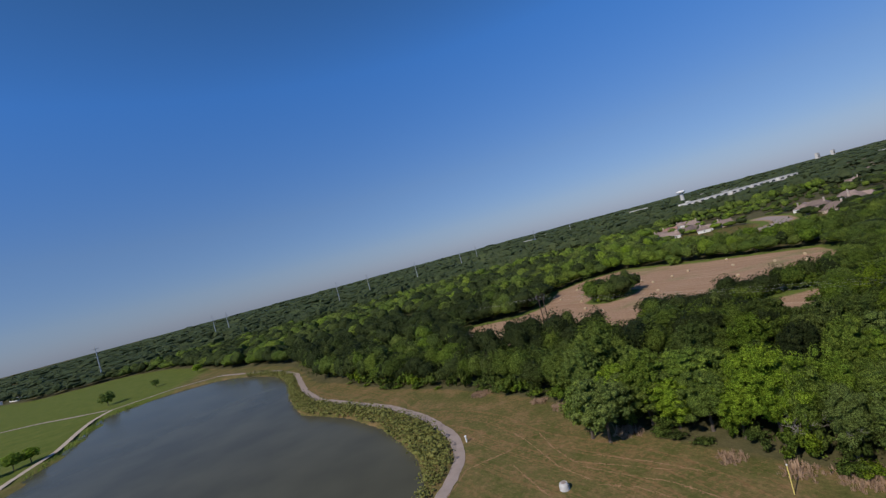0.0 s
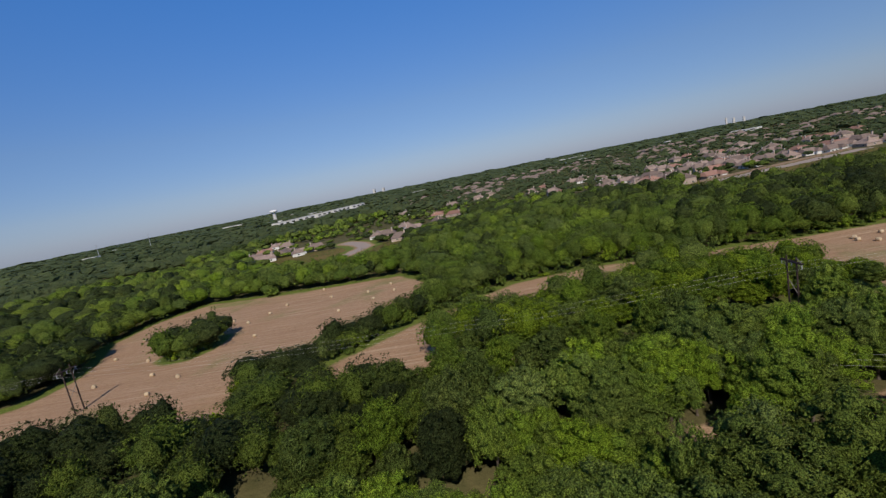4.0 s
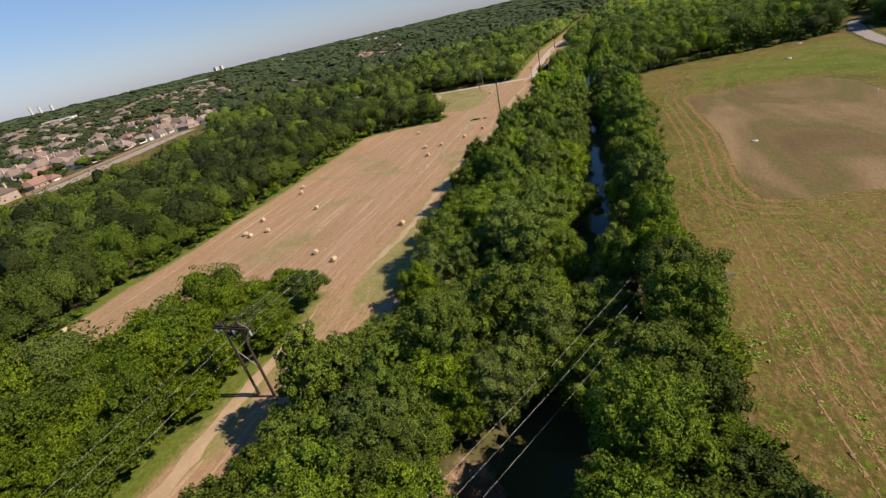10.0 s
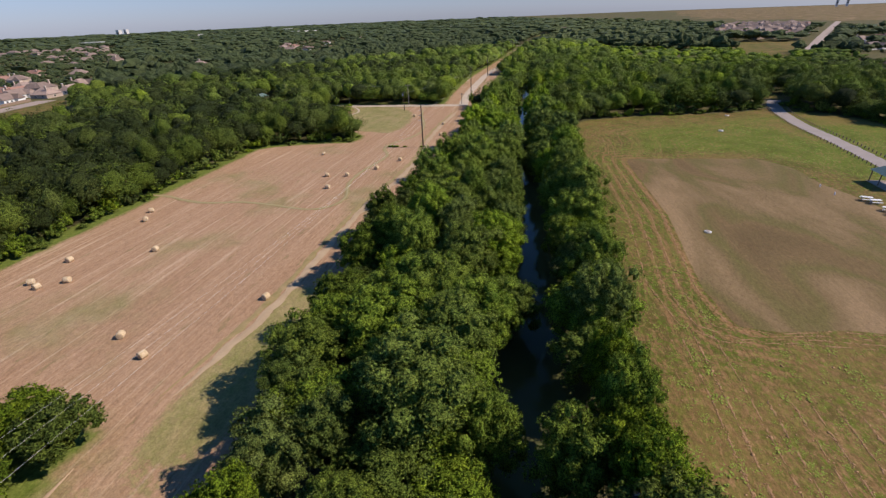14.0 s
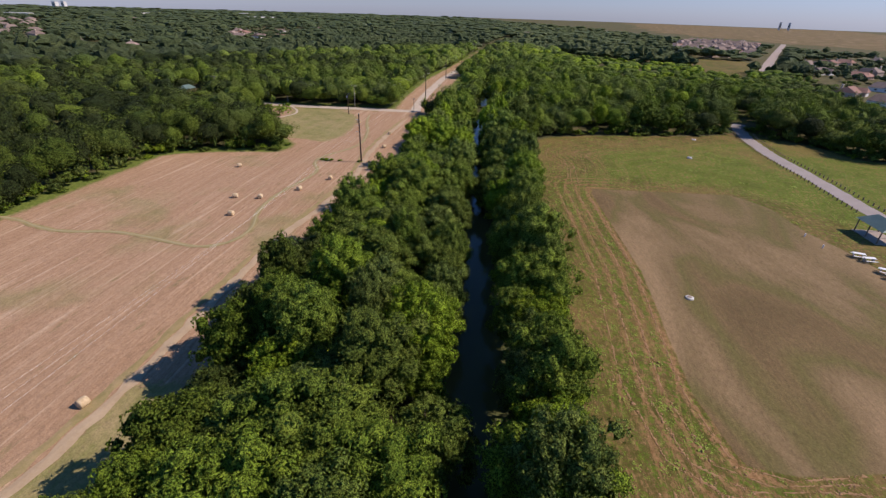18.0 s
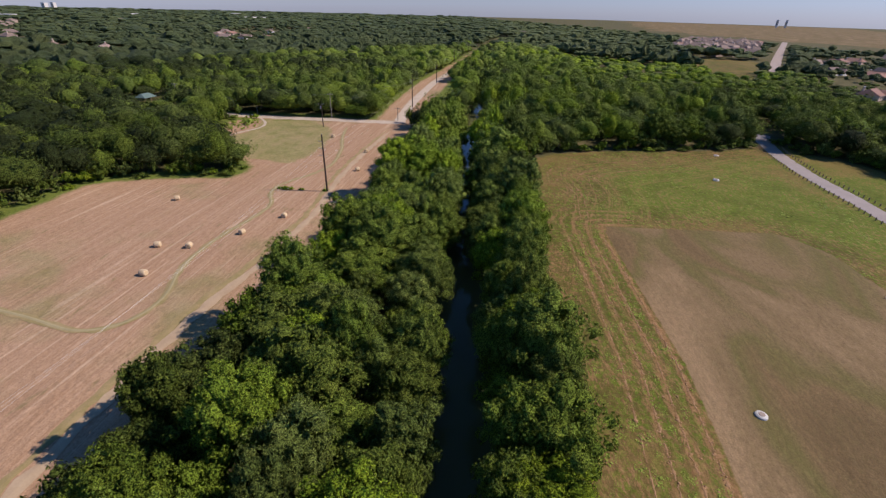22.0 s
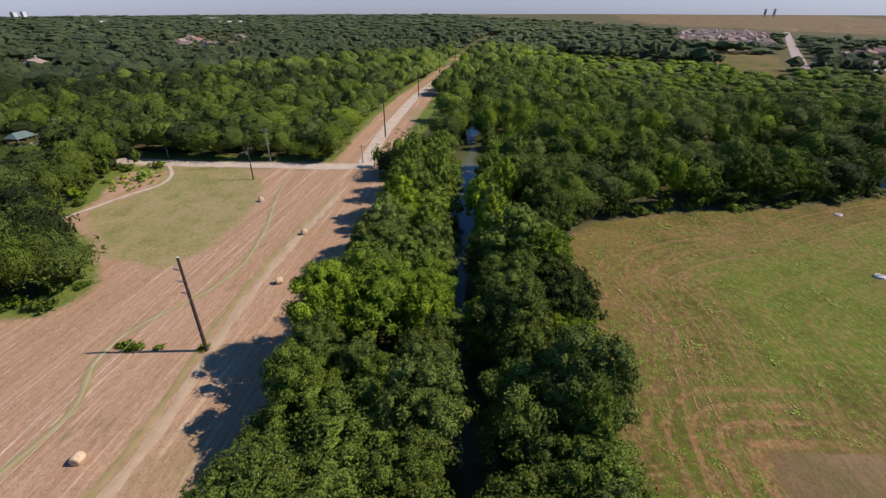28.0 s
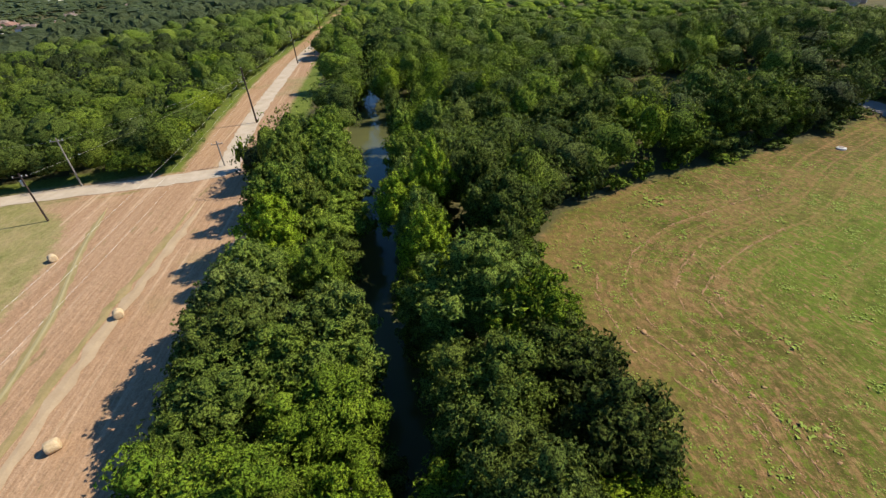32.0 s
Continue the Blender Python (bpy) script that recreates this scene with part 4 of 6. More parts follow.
tx, ty = np.r_[tx[inside_distance(tx, ty, ISLE_E) < 0], ix_[on_isle]], np.r_[ty[inside_distance(tx, ty, ISLE_E) < 0], iy_[on_isle]]
gap = np.full(len(tx), 1e9)
for a, c in zip(ex, ey):
    gap = np.minimum(gap, np.hypot(tx - a, ty - c))
clear = np.where(inside_distance(tx, ty, ISLE_E) > 0, 3.0, 3.6)
tx, ty = np.r_[ex, tx[gap > clear]], np.r_[ey, ty[gap > clear]]
op = openness(tx, ty)
keep = op < -np.where(np.arange(len(tx)) < len(ex), 1.1, 2.1)
tx, ty, op = tx[keep], ty[keep], op[keep]
hc = house_clear(tx, ty)
rng = np.random.default_rng(5)
keep = (hc > 6.6) & ((np.maximum(inside_distance(tx, ty, HOMES_NE), inside_distance(tx, ty, TOWN_R)) < 0) | (rng.random(len(tx)) < 0.44)) & ((ty > -60 - 1.6 * (tx + 60)) | (ty > 120) | (op > -60))
tx, ty, op = tx[keep], ty[keep], op[keep]
creek_d = line_distance(tx, ty, [(20, 84), (48, 47), (66, 35), (80, 14), (106, -30), (140, -72), (176, -114), (190, -136)])
creek_d = np.minimum(creek_d, line_distance(tx, ty, [(58, 58), (92, 22), (110, -12), (128, -38), (148, -62), (168, -90), (188, -120)]))
order = np.argsort(creek_d)
near, rest = order[:280], order[280:]

FLIGHT = [(-5, -7), (13, 33), (35, 43), (64, 31), (84, 6), (110, -30), (149, -80)]
field_d = np.minimum(line_distance(tx, ty, FLIGHT), line_distance(tx, ty, [(176, -152), (140, -158), (118, -200)]) + 48)
field_d = np.minimum(field_d, line_distance(tx, ty, [(88, 132), (150, 84), (178, 30)]) + 85)
close_t = rest[field_d[rest] < 50]
mid_t = rest[(field_d[rest] >= 50) & (field_d[rest] < 112)]
back_t = rest[(field_d[rest] >= 112) & ((field_d[rest] < 225) | (np.random.default_rng(9).random(len(rest)) < 0.62))]
tree_rng = np.random.default_rng(8)


def low_band(x, y):
    """Trees between the two hay fields and before the picnic shelter are lower."""
    isle = np.where(inside_distance(x, y, ISLE_E) > -1, 0.62 + 0.36 * smooth(y, 27, 50), 1.0)
    tip = 1.0 - 0.06 * smooth(y, 72, 86) * (1 - smooth(x, 62, 72)) * (x > 25)
    return np.where((inside_distance(x, y, HAY_W) > -16) & (y < 152) & (x > 40), 0.74, 1.0) * np.minimum(isle, tip) * np.where(line_distance(x, y, [(306, -78), (262, -69)]) < 9, 0.5, 1.0)


def tree_size(n_):
    return np.clip(np.exp(tree_rng.normal(-0.04, 0.26, n_)), 0.58, 1.45), np.clip(np.exp(tree_rng.normal(-0.06, 0.24, n_)), 0.55, 1.24)


# near trees: things of their own with trunk and crown; those under the flight have the finest leaves
TREE_KINDS = []
for k in range(22):
    fine = k < 11
    v, f = crown_arrays(100 + k, 56, 84 if fine else 34, 0.145 if fine else 0.225, ICO2, 12, 4.1, 9.6 + 0.6 * (k % 3), 0.04, inner=0.70, rough=0.03, skin=330 if fine else 150, spread=0.7, blob=0.68)
    e = new("tree")
    part("trunk", bm_mesh("trunk", trunk_bm(k, 9.0), BARK), BARK, e)
    leaves = LEAF_BRIGHT if k % 11 > 8 else LEAF
    part("crown", np_mesh("crown", v, f, leaves, {}, True), leaves, e)
    TREE_KINDS.append(tagged(e, "bright yellow-green tree at the edge of the creek wood" if k % 11 > 8 else "broad-leaved green tree on the wooded creek bank", "tree", "trees along the creek"))
sz, hz = tree_size(len(near))
crown_room = np.where(inside_distance(tx, ty, ISLE_E) > -1, 0.95, np.clip((0.9 - op) / 4.1, 0.6, 1.4))
sz = np.minimum(sz, crown_room[near])
rim = inside_distance(tx[near], ty[near], MEADOW)
first_spot = {}
for n_, i in enumerate(near):
    k = n_ % 9
    if rim[n_] > -4.6 and n_ % 3 == 0 or n_ % 29 == 0:
        k = 9 + n_ % 2
    k += 11 * (field_d[i] > 24)
    m = Matrix.LocRotScale((tx[i], ty[i], land_at(tx[i], ty[i]) - 0.05), Euler((0, 0, tree_rng.uniform(0, 6.28))), (sz[n_], sz[n_], hz[n_]))
    if k in first_spot:
        copy_thing(TREE_KINDS[k], m)
    else:
        first_spot[k] = m


BANK = [(72.2, 48.8, 0.95, 1.0), (68.2, 46.6, 0.8, 0.9), (62.0, 22.8, 0.9, 0.95), (66.0, 19.0, 0.85, 0.6), (82.5, 11.5, 0.95, 0.95), (77.4, 11.0, 0.9, 0.9), (84.6, 15.8, 0.95, 1.0), (47.6, 57.0, 0.95, 1.0), (67.8, 38.6, 0.75, 0.9), (56.5, 47.5, 0.9, 0.95), (58.5, 52.5, 1.0, 1.0), (63.2, 53.4, 1.0, 1.0), (66.5, 50.8, 0.9, 0.95), (72.6, 46.4, 0.95, 1.0), (74.2, 44.0, 0.9, 0.95), (74.6, 33.4, 0.95, 1.0), (79.6, 31.4, 1.0, 0.95), (72.3, 36.6, 1.1, 1.05), (74.9, 39.7, 1.0, 1.0), (78.6, 42.0, 1.0, 1.0), (68.8, 47.8, 0.95, 0.95), (155.2, -98.0, 0.95, 1.0), (153.8, -91.6, 1.0, 1.0), (150.4, -91.4, 1.0, 1.0), (157.0, -86.6, 0.9, 0.95), (86.6, 27.6, 1.0, 1.0), (87.6, 22.0, 0.95, 0.95), (84.4, 30.8, 1.0, 1.0)]
EXTRA = BANK + [(14.2, 68.2, 1.15, 0.98), (12.4, 70.8, 0.95, 0.92), (-202, 273, 1.1, 0.9), (-164, 169, 0.8, 0.6), (-167, 163, 0.8, 0.55), (-162, 174, 0.8, 0.6), (-190, 300, 0.7, 0.5), (-172, 318, 0.8, 0.6), (-325, 322, 0.7, 0.4)]
for n_, (x, y, s, q) in enumerate(EXTRA):
    e = copy_thing(TREE_KINDS[(n_ * 2 + 1) % 9 + 11 * (n_ >= len(BANK))], Matrix.LocRotScale((x, y, land_at(x, y) - 0.05), Euler((0, 0, n_)), (s, s, q)))
    if n_ >= len(BANK):
        tagged(e, "lone dark green tree standing on open grass", "tree", "lone trees on the grass")
for k, e in enumerate(TREE_KINDS):
    if k in first_spot:
        e.matrix_basis = first_spot[k]
    else:
        for ob in (*e.children, e):
            bpy.data.objects.remove(ob)


def massed(name, kinds, xs, ys, size, height, mat, label, tones=None, lift=-0.05, shade=True):
    """Many crowns joined into one mesh."""
    rng = np.random.default_rng(len(xs))
    V, F, T, base = [], [], [], 0
    zs = land(xs, ys) + lift
    pick = rng.integers(0, len(kinds), len(xs))
    ang = rng.uniform(0, 2 * math.pi, len(xs))
    tone = rng.random(len(xs)) if tones is None else tones
    for k, (v, f) in enumerate(kinds):
        s = np.nonzero(pick == k)[0]
        if not len(s):
            continue
        c, sn = np.cos(ang[s])[:, None], np.sin(ang[s])[:, None]
        x = (v[:, 0] * c - v[:, 1] * sn) * size[s, None] + xs[s, None]
        y = (v[:, 0] * sn + v[:, 1] * c) * size[s, None] + ys[s, None]
        z = v[:, 2] * height[s, None] + zs[s, None]
        V.append(np.stack([x, y, z], -1).reshape(-1, 3))
        F.append((f[None] + (np.arange(len(s)) * len(v))[:, None, None] + base).reshape(-1, 3))
        T.append(np.repeat(tone[s], len(v)))
        base += len(s) * len(v)
    ob = new(name, np_mesh(name, np.concatenate(V), np.concatenate(F), mat, {"tone": np.concatenate(T)}, shade))
    return tagged(ob, label, "woodland", kind="stuff")


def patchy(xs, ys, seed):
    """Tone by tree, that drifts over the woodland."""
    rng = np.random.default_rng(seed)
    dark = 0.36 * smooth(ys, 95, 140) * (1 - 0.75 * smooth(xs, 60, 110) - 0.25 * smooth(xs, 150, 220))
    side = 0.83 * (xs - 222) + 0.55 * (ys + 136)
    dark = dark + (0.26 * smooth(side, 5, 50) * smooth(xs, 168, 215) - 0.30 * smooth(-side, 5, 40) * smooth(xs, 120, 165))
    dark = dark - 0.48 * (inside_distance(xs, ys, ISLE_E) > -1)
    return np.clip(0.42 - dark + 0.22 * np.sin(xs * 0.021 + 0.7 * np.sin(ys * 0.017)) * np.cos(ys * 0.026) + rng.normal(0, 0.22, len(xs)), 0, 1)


CLOSE_KINDS = [crown_arrays(200 + k, 56, 44, 0.20, ICO2, 12, 4.1, 9.4, 0.03, cut=True, inner=0.70, rough=0.03, skin=200, spread=0.7, blob=0.70) for k in range(8)]
MID_KINDS = [crown_arrays(300 + k, 30, 20, 0.27, ICO2, 11, 4.2, 9.2, 0.02, cut=True, inner=0.80, rough=0.05, skin=40, spread=0.45) for k in range(8)]
BACK_KINDS = [crown_arrays(400 + k, 15, 8, 0.42, ICO2, 9, 4.4, 9.0, 0.02, cut=True, inner=0.82, rough=0.06, skin=20, spread=0.45) for k in range(8)]
DEEP_KINDS = [crown_arrays(450 + k, 0, 0, 0.46, ICO2, 8, 4.6, 9.0, 0.02, cut=True, inner=0.95, rough=0.08, skin=26, spread=0.5) for k in range(8)]
ROUGH_KINDS = [crown_arrays(520 + k, 0, 0, 0, ICO2, 9, 4.0, 9.0, 0.02, cut=True, inner=0.74, rough=0.13) for k in range(8)]
FAR_KINDS = [crown_arrays(500 + k, 0, 0, 0, ICO1, 8, 4.0, 9.0, 0.02, cut=True, rough=0.08) for k in range(8)]
s, h = tree_size(len(close_t))
s = np.minimum(s, crown_room[close_t])
h = h * low_band(tx[close_t], ty[close_t])
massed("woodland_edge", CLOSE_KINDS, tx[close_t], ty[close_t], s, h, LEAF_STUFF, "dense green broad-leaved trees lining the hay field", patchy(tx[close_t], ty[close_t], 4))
s, h = tree_size(len(mid_t))
h = h * low_band(tx[mid_t], ty[mid_t])
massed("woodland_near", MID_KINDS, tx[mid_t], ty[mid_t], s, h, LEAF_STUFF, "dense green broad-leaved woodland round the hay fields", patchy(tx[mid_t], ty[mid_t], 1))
s, h = tree_size(len(back_t))
h = h * low_band(tx[back_t], ty[back_t])
back_town = np.maximum(inside_distance(tx[back_t], ty[back_t], HOMES_NE), inside_distance(tx[back_t], ty[back_t], TOWN_R))
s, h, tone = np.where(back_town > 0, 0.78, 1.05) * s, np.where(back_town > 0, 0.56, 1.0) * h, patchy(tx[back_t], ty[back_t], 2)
gardens = inside_distance(tx[back_t], ty[back_t], [(128, 255), (140, 222), (152, 192), (204, 188), (262, 205), (300, 232), (345, 300), (250, 340), (190, 375), (160, 330)]) > 0
h = np.where(gardens, 0.5, 1.0) * h
scrub = smooth(-ty[back_t], 215, 290) * (tx[back_t] < 128 + 0.62 * (-ty[back_t] - 120))
h, s = h * (1 - 0.58 * scrub), s * (1 - 0.25 * scrub)
deep_wood = field_d[back_t] > 225
s = np.where(deep_wood & (back_town < 0), 1.2, 1.0) * s
for k, kinds in ((~deep_wood, BACK_KINDS), (deep_wood, DEEP_KINDS)):
    massed("woodland", kinds, tx[back_t][k], ty[back_t][k], s[k], h[k], LEAF_STUFF, "dense green broad-leaved woodland beyond the hay fields", tone[k])

# far woods: crowns grow sparser and broader with distance; haze is painted into their leaf colour
fx, fy, fs = [], [], []
frng = np.random.default_rng(77)
d = 300.0
while d < 3420:
    gap = max(6.8, d / 66)
    n_ = int(2 * math.pi * d / gap)
    a = (np.arange(n_) + frng.uniform(-0.8, 0.8, n_)) * 2 * math.pi / n_
    rr = d + frng.uniform(-0.9, 0.9, n_) * gap
    fx.append(100 + rr * np.cos(a))
    fy.append(rr * np.sin(a))
    fs.append(np.full(n_, gap / 7.0))
    d += gap * 0.9
fx, fy, fs = np.concatenate(fx), np.concatenate(fy), np.concatenate(fs)
ok = ~((fx > -330) & (fx < 400) & (fy > -420) & (fy < 470)) & (fy > -0.9 * (fx + 350) - 300) & ~((fx < -200) & (fy < 200))
fx, fy, fs = fx[ok], fy[ok], fs[ok]
ok = openness(fx, fy) < -3
fx, fy, fs = fx[ok], fy[ok], fs[ok]
town = np.maximum.reduce([inside_distance(fx, fy, q) for q in (TOWN_NE, TOWN_E, TOWN_FE, TOWN_S, TOWN_R)])
dist = np.hypot(fx - 100, fy)
deep = inside_distance(fx, fy, TOWN_DEEP)
ok = ((town < 0) | (frng.random(len(fx)) < 0.6)) & ((deep < 0) | (frng.random(len(fx)) < 0.88)) & (house_clear(fx, fy) > 6.5 + 3 * fs) & ((dist < 900) | (frng.random(len(fx)) < 0.86))
fx, fy, fs = fx[ok], fy[ok], fs[ok]
ftown = np.maximum.reduce([inside_distance(fx, fy, q) for q in (TOWN_DEEP, TOWN_NE, TOWN_E, TOWN_FE, TOWN_S, TOWN_R)])
fs = fs * np.where(ftown > 0, 0.95, 1.75) * np.exp(frng.normal(-0.05, 0.32, len(fx)))
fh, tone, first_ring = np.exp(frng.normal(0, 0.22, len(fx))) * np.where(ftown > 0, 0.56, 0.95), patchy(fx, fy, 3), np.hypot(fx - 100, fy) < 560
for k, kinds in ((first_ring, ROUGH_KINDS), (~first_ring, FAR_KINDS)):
    massed("woodland_far", kinds, fx[k], fy[k], fs[k], fh[k], LEAF_FAR_HAZED, "distant green woods reaching to the horizon", tone[k], shade=False)

# ---- hay bales ----
def bale_mesh():
    bm = bmesh.new()
    prof = [(-0.72, 0.0), (-0.73, 0.40), (-0.70, 0.66), (-0.62, 0.74), (-0.3, 0.765), (0.0, 0.77), (0.3, 0.765), (0.62, 0.74), (0.70, 0.66), (0.73, 0.40), (0.72, 0.0)]
    rings = []
    rng = random.Random(4)
    for x, r in prof[1:-1]:
        rings.append([bm.verts.new((x, r * math.cos(a) * (1 + rng.uniform(-0.02, 0.02)), max(-0.68, r * math.sin(a) * (1 + rng.uniform(-0.02, 0.02))))) for a in [2 * math.pi * k / 18 for k in range(18)]])
    for a, b in zip(rings[:-1], rings[1:]):
        for k in range(18):
            bm.faces.new((a[k], b[k], b[(k + 1) % 18], a[(k + 1) % 18]))
    for ring, x, flip in ((rings[0], -0.70, False), (rings[-1], 0.70, True)):
        c = bm.verts.new((x, 0, 0))
        for k in range(18):
            t = (c, ring[(k + 1) % 18], ring[k])
            bm.faces.new(t if not flip else t[::-1])
    bmesh.ops.recalc_face_normals(bm, faces=bm.faces)
    return bm_mesh("hay_bale", bm, STRAW, True)


BALES = [(170, 17), (163, 22), (165.4, 22.5), (161.9, 18.3), (163.3, 5.5), (139.4, 15.5), (132.8, 14.5), (180.1, 3.1), (184.8, 0.9), (134, -1.4), (130, 24), (195.5, -46.9), (172.5, -57.0), (171.3, -48.3),
         (176.5, -36.8), (172.6, -40.1), (168.6, -32.2), (215.4, -99.1), (195.7, -95.7), (185.1, -84.2), (154.5, -47.6), (154.5, 57.6), (134, 88), (109, 104), (150, 179), (135, 188), (128, 156), (118, 158), (121, 188),
         (99, 152), (51, 157), (43, 154), (35, 157), (39, 179.5), (49, 168), (54, 185.5), (50.5, 202), (63, 215), (84, 192), (84, 182), (76, 164), (93, 183), (112, 172), (111, 148), (120.5, 147), (102, 186), (14, 175), (15, 166)]
bale_me = bale_mesh()
brng = random.Random(3)
for x, y in BALES:
    b = new("hay_bale", bale_me)
    b.matrix_basis = pose(x, y, land_at(x, y) + 0.43, 0, 0, brng.choice([-56, -56, 34, -20, 70]) + brng.uniform(-20, 20)) @ Matrix.Diagonal((0.65, 0.65, 0.65, 1))
    tagged(b, "round straw-coloured hay bale lying on mown stubble", "hay bale", "hay bales in the fields")


# ---- power line ----
def wire(points, sag, label, r=0.006):
    """A sagging wire through the points."""
    pts = []
    for a, b in zip(points[:-1], points[1:]):
        a, b = Vector(a), Vector(b)
        for k in range(12):
            s = k / 12
            p = a.lerp(b, s)
            p.z -= sag * 4 * s * (1 - s) * (b - a).length / 100
            pts.append(p)
    pts.append(Vector(points[-1]))
    bm = bmesh.new()
    add_tube(bm, pts, [r] * len(pts), 5)
    return tagged(new("power_wire", bm_mesh("power_wire", bm, WIRE)), label, "power line", "wires of the power line")


LINE_DIR = Vector((72, -106, 0)).normalized()
LINE_ANGLE = math.degrees(math.atan2(LINE_DIR.y, LINE_DIR.x))
ACROSS = Vector((-LINE_DIR.y, LINE_DIR.x, 0))


def h_frame(x, y, height, angle, label, gap=2.4, arm=5.4):
    """Two wooden poles with crossarm, braces and hanging insulators; local x runs across the line."""
    e = new("h_frame_pole")
    for sx in (-gap / 2, gap / 2):
        part("pole", tube([(sx, 0, -0.4), (sx, 0, height * 0.5), (sx, 0, height + 0.6)], [0.17, 0.15, 0.12], 10), POLE, e)
    part("crossarm", box(0, 0.17, height - 0.35, arm, 0.14, 0.24, bevel=0.02), POLE, e)
    part("crossarm", box(0, -0.17, height - 0.35, arm, 0.14, 0.24, bevel=0.02), POLE, e)
    for s in (-1, 1):
        part("brace", tube([(s * gap / 2, 0.1, height - 2.0), (s * arm * 0.42, 0.1, height - 0.4)], [0.05, 0.05], 6), GREY_POLE, e)
        part("cross_brace", tube([(-s * gap / 2, 0.2 * s, height * 0.62), (s * gap / 2, 0.2 * s, height * 0.38)], [0.06, 0.06], 6), GREY_POLE, e)
    part("top_brace", tube([(gap / 2, 0, height + 0.5), (arm * 0.47, 0, height - 0.3)], [0.05, 0.05], 6), GREY_POLE, e)
    for sx in (-arm * 0.46, 0, arm * 0.46):
        bm = bmesh.new()
        for k in range(5):
            add_tube(bm, [(sx, 0, height - 0.55 - 0.15 * k), (sx, 0, height - 0.62 - 0.15 * k)], [0.05, 0.12], 8)
        part("insulator", bm, PORCELAIN, e)
    e.matrix_basis = pose(x, y, land_at(x, y), 0, 0, angle)
    return tagged(e, label, "utility pole")


h_frame(107.6, 34.9, 10.6, LINE_ANGLE - 90, "dark wooden two-legged power pole on the dirt track")
h_frame(32.5, 164.5, 10.6, LINE_ANGLE - 90, "dark wooden two-legged power pole in the hay field")
h_frame(80.4, -3.0, 9.6, 14, "dark wooden two-legged power pole among meadow-edge trees", 1.6, 3.4)
h_frame(76.5, 35.0, 7.4, 14, "dark wooden two-legged power pole hidden among creek trees", 1.6, 3.4)


def line_pole(x, y, height, angle, label, mat=POLE, arms=3):
    """A single pole with stand-off insulators to one side."""
    e = new("power_pole")
    part("pole", tube([(0, 0, -0.4), (0, 0, height * 0.5), (0, 0, height)], [0.21, 0.18, 0.13], 10), mat, e)
    for k in range(arms):
        z = height - 1.5 - 1.45 * k
        s = 1 if k != 1 else 1
        bm = tube([(0.1 * s, 0, z - 0.05), (0.95 * s, 0, z + 0.12)], [0.045, 0.03], 6)
        for q in range(4):
            add_tube(bm, [(s * (0.35 + 0.14 * q), 0, z + 0.01 + 0.02 * q), (s * (0.42 + 0.14 * q), 0, z + 0.03 + 0.02 * q)], [0.11, 0.05], 8)
        part("insulator_arm", bm, PORCELAIN, e, "pale grey stand-off insulator")
    part("pole_cap", tube([(0, 0, height), (0, 0, height + 0.06)], [0.15, 0.10], 10), STEEL, e)
    e.matrix_basis = pose(x, y, land_at(x, y), 0, 0, angle)
    return tagged(e, label, "utility pole")


line_pole(178.6, -70.8, 12.2, LINE_ANGLE - 90 + 180, "tall dark wooden power pole standing in mown stubble")
POLES_S = [(234.4, -151.5), (275, -210), (314, -270), (354, -334), (394, -398)]
for x, y in POLES_S:
    line_pole(x, y, 12.0, LINE_ANGLE - 90 + 180, "dark wooden power pole beside the gravel service road")
HF, HF2 = Vector((107.6, 34.9, 9.4)), Vector((32.5, 164.5, 9.4))
for k in range(3):
    s = (k - 1) * 2.48
    z = 10.7 - 1.45 * k
    pts = [HF2 + ACROSS * s + LINE_DIR * -260, HF2 + ACROSS * s, HF + ACROSS * s, Vector((178.6, -70.8, z + 0.12)) - ACROSS * 0.95]
    pts += [Vector((x, y, z - 0.1)) - ACROSS * 0.95 for x, y in POLES_S]
    wire(pts, 1.6, "pale aluminium power wire along the fields")
    o = Vector((math.cos(radians(14)), math.sin(radians(14)), 0)) * (k - 1) * 1.56
    wire([Vector((80.4, -3.0, 8.5)) + o, Vector((76.5, 35.0, 6.4)) + o], 1.0, "pale power wire over the creek")


def street_pole(x, y, height, angle, label, mat=GREY_POLE, can=True):
    """A small service pole with a crossarm, and perhaps a transformer can."""
    e = new("service_pole")
    part("pole", tube([(0, 0, -0.3), (0, 0, height)], [0.15, 0.10], 9), mat, e)
    part("crossarm", box(0, 0.12, height - 0.5, 1.9, 0.1, 0.12, bevel=0.01), mat, e)
    for sx in (-0.85, -0.3, 0.85):
        part("insulator", tube([(sx, 0.12, height - 0.44), (sx, 0.12, height - 0.3), (sx, 0.12, height - 0.22)], [0.05, 0.07, 0.03], 7), PORCELAIN, e)
    if can:
        part("transformer", tube([(0.3, -0.1, height - 1.9), (0.3, -0.1, height - 1.85), (0.3, -0.1, height - 1.05), (0.3, -0.1, height - 1.0)], [0.15, 0.22, 0.22, 0.15], 12), STEEL, e, "grey transformer can")
    e.matrix_basis = pose(x, y, land_at(x, y), 0, 0, angle)
    return tagged(e, label, "utility pole")


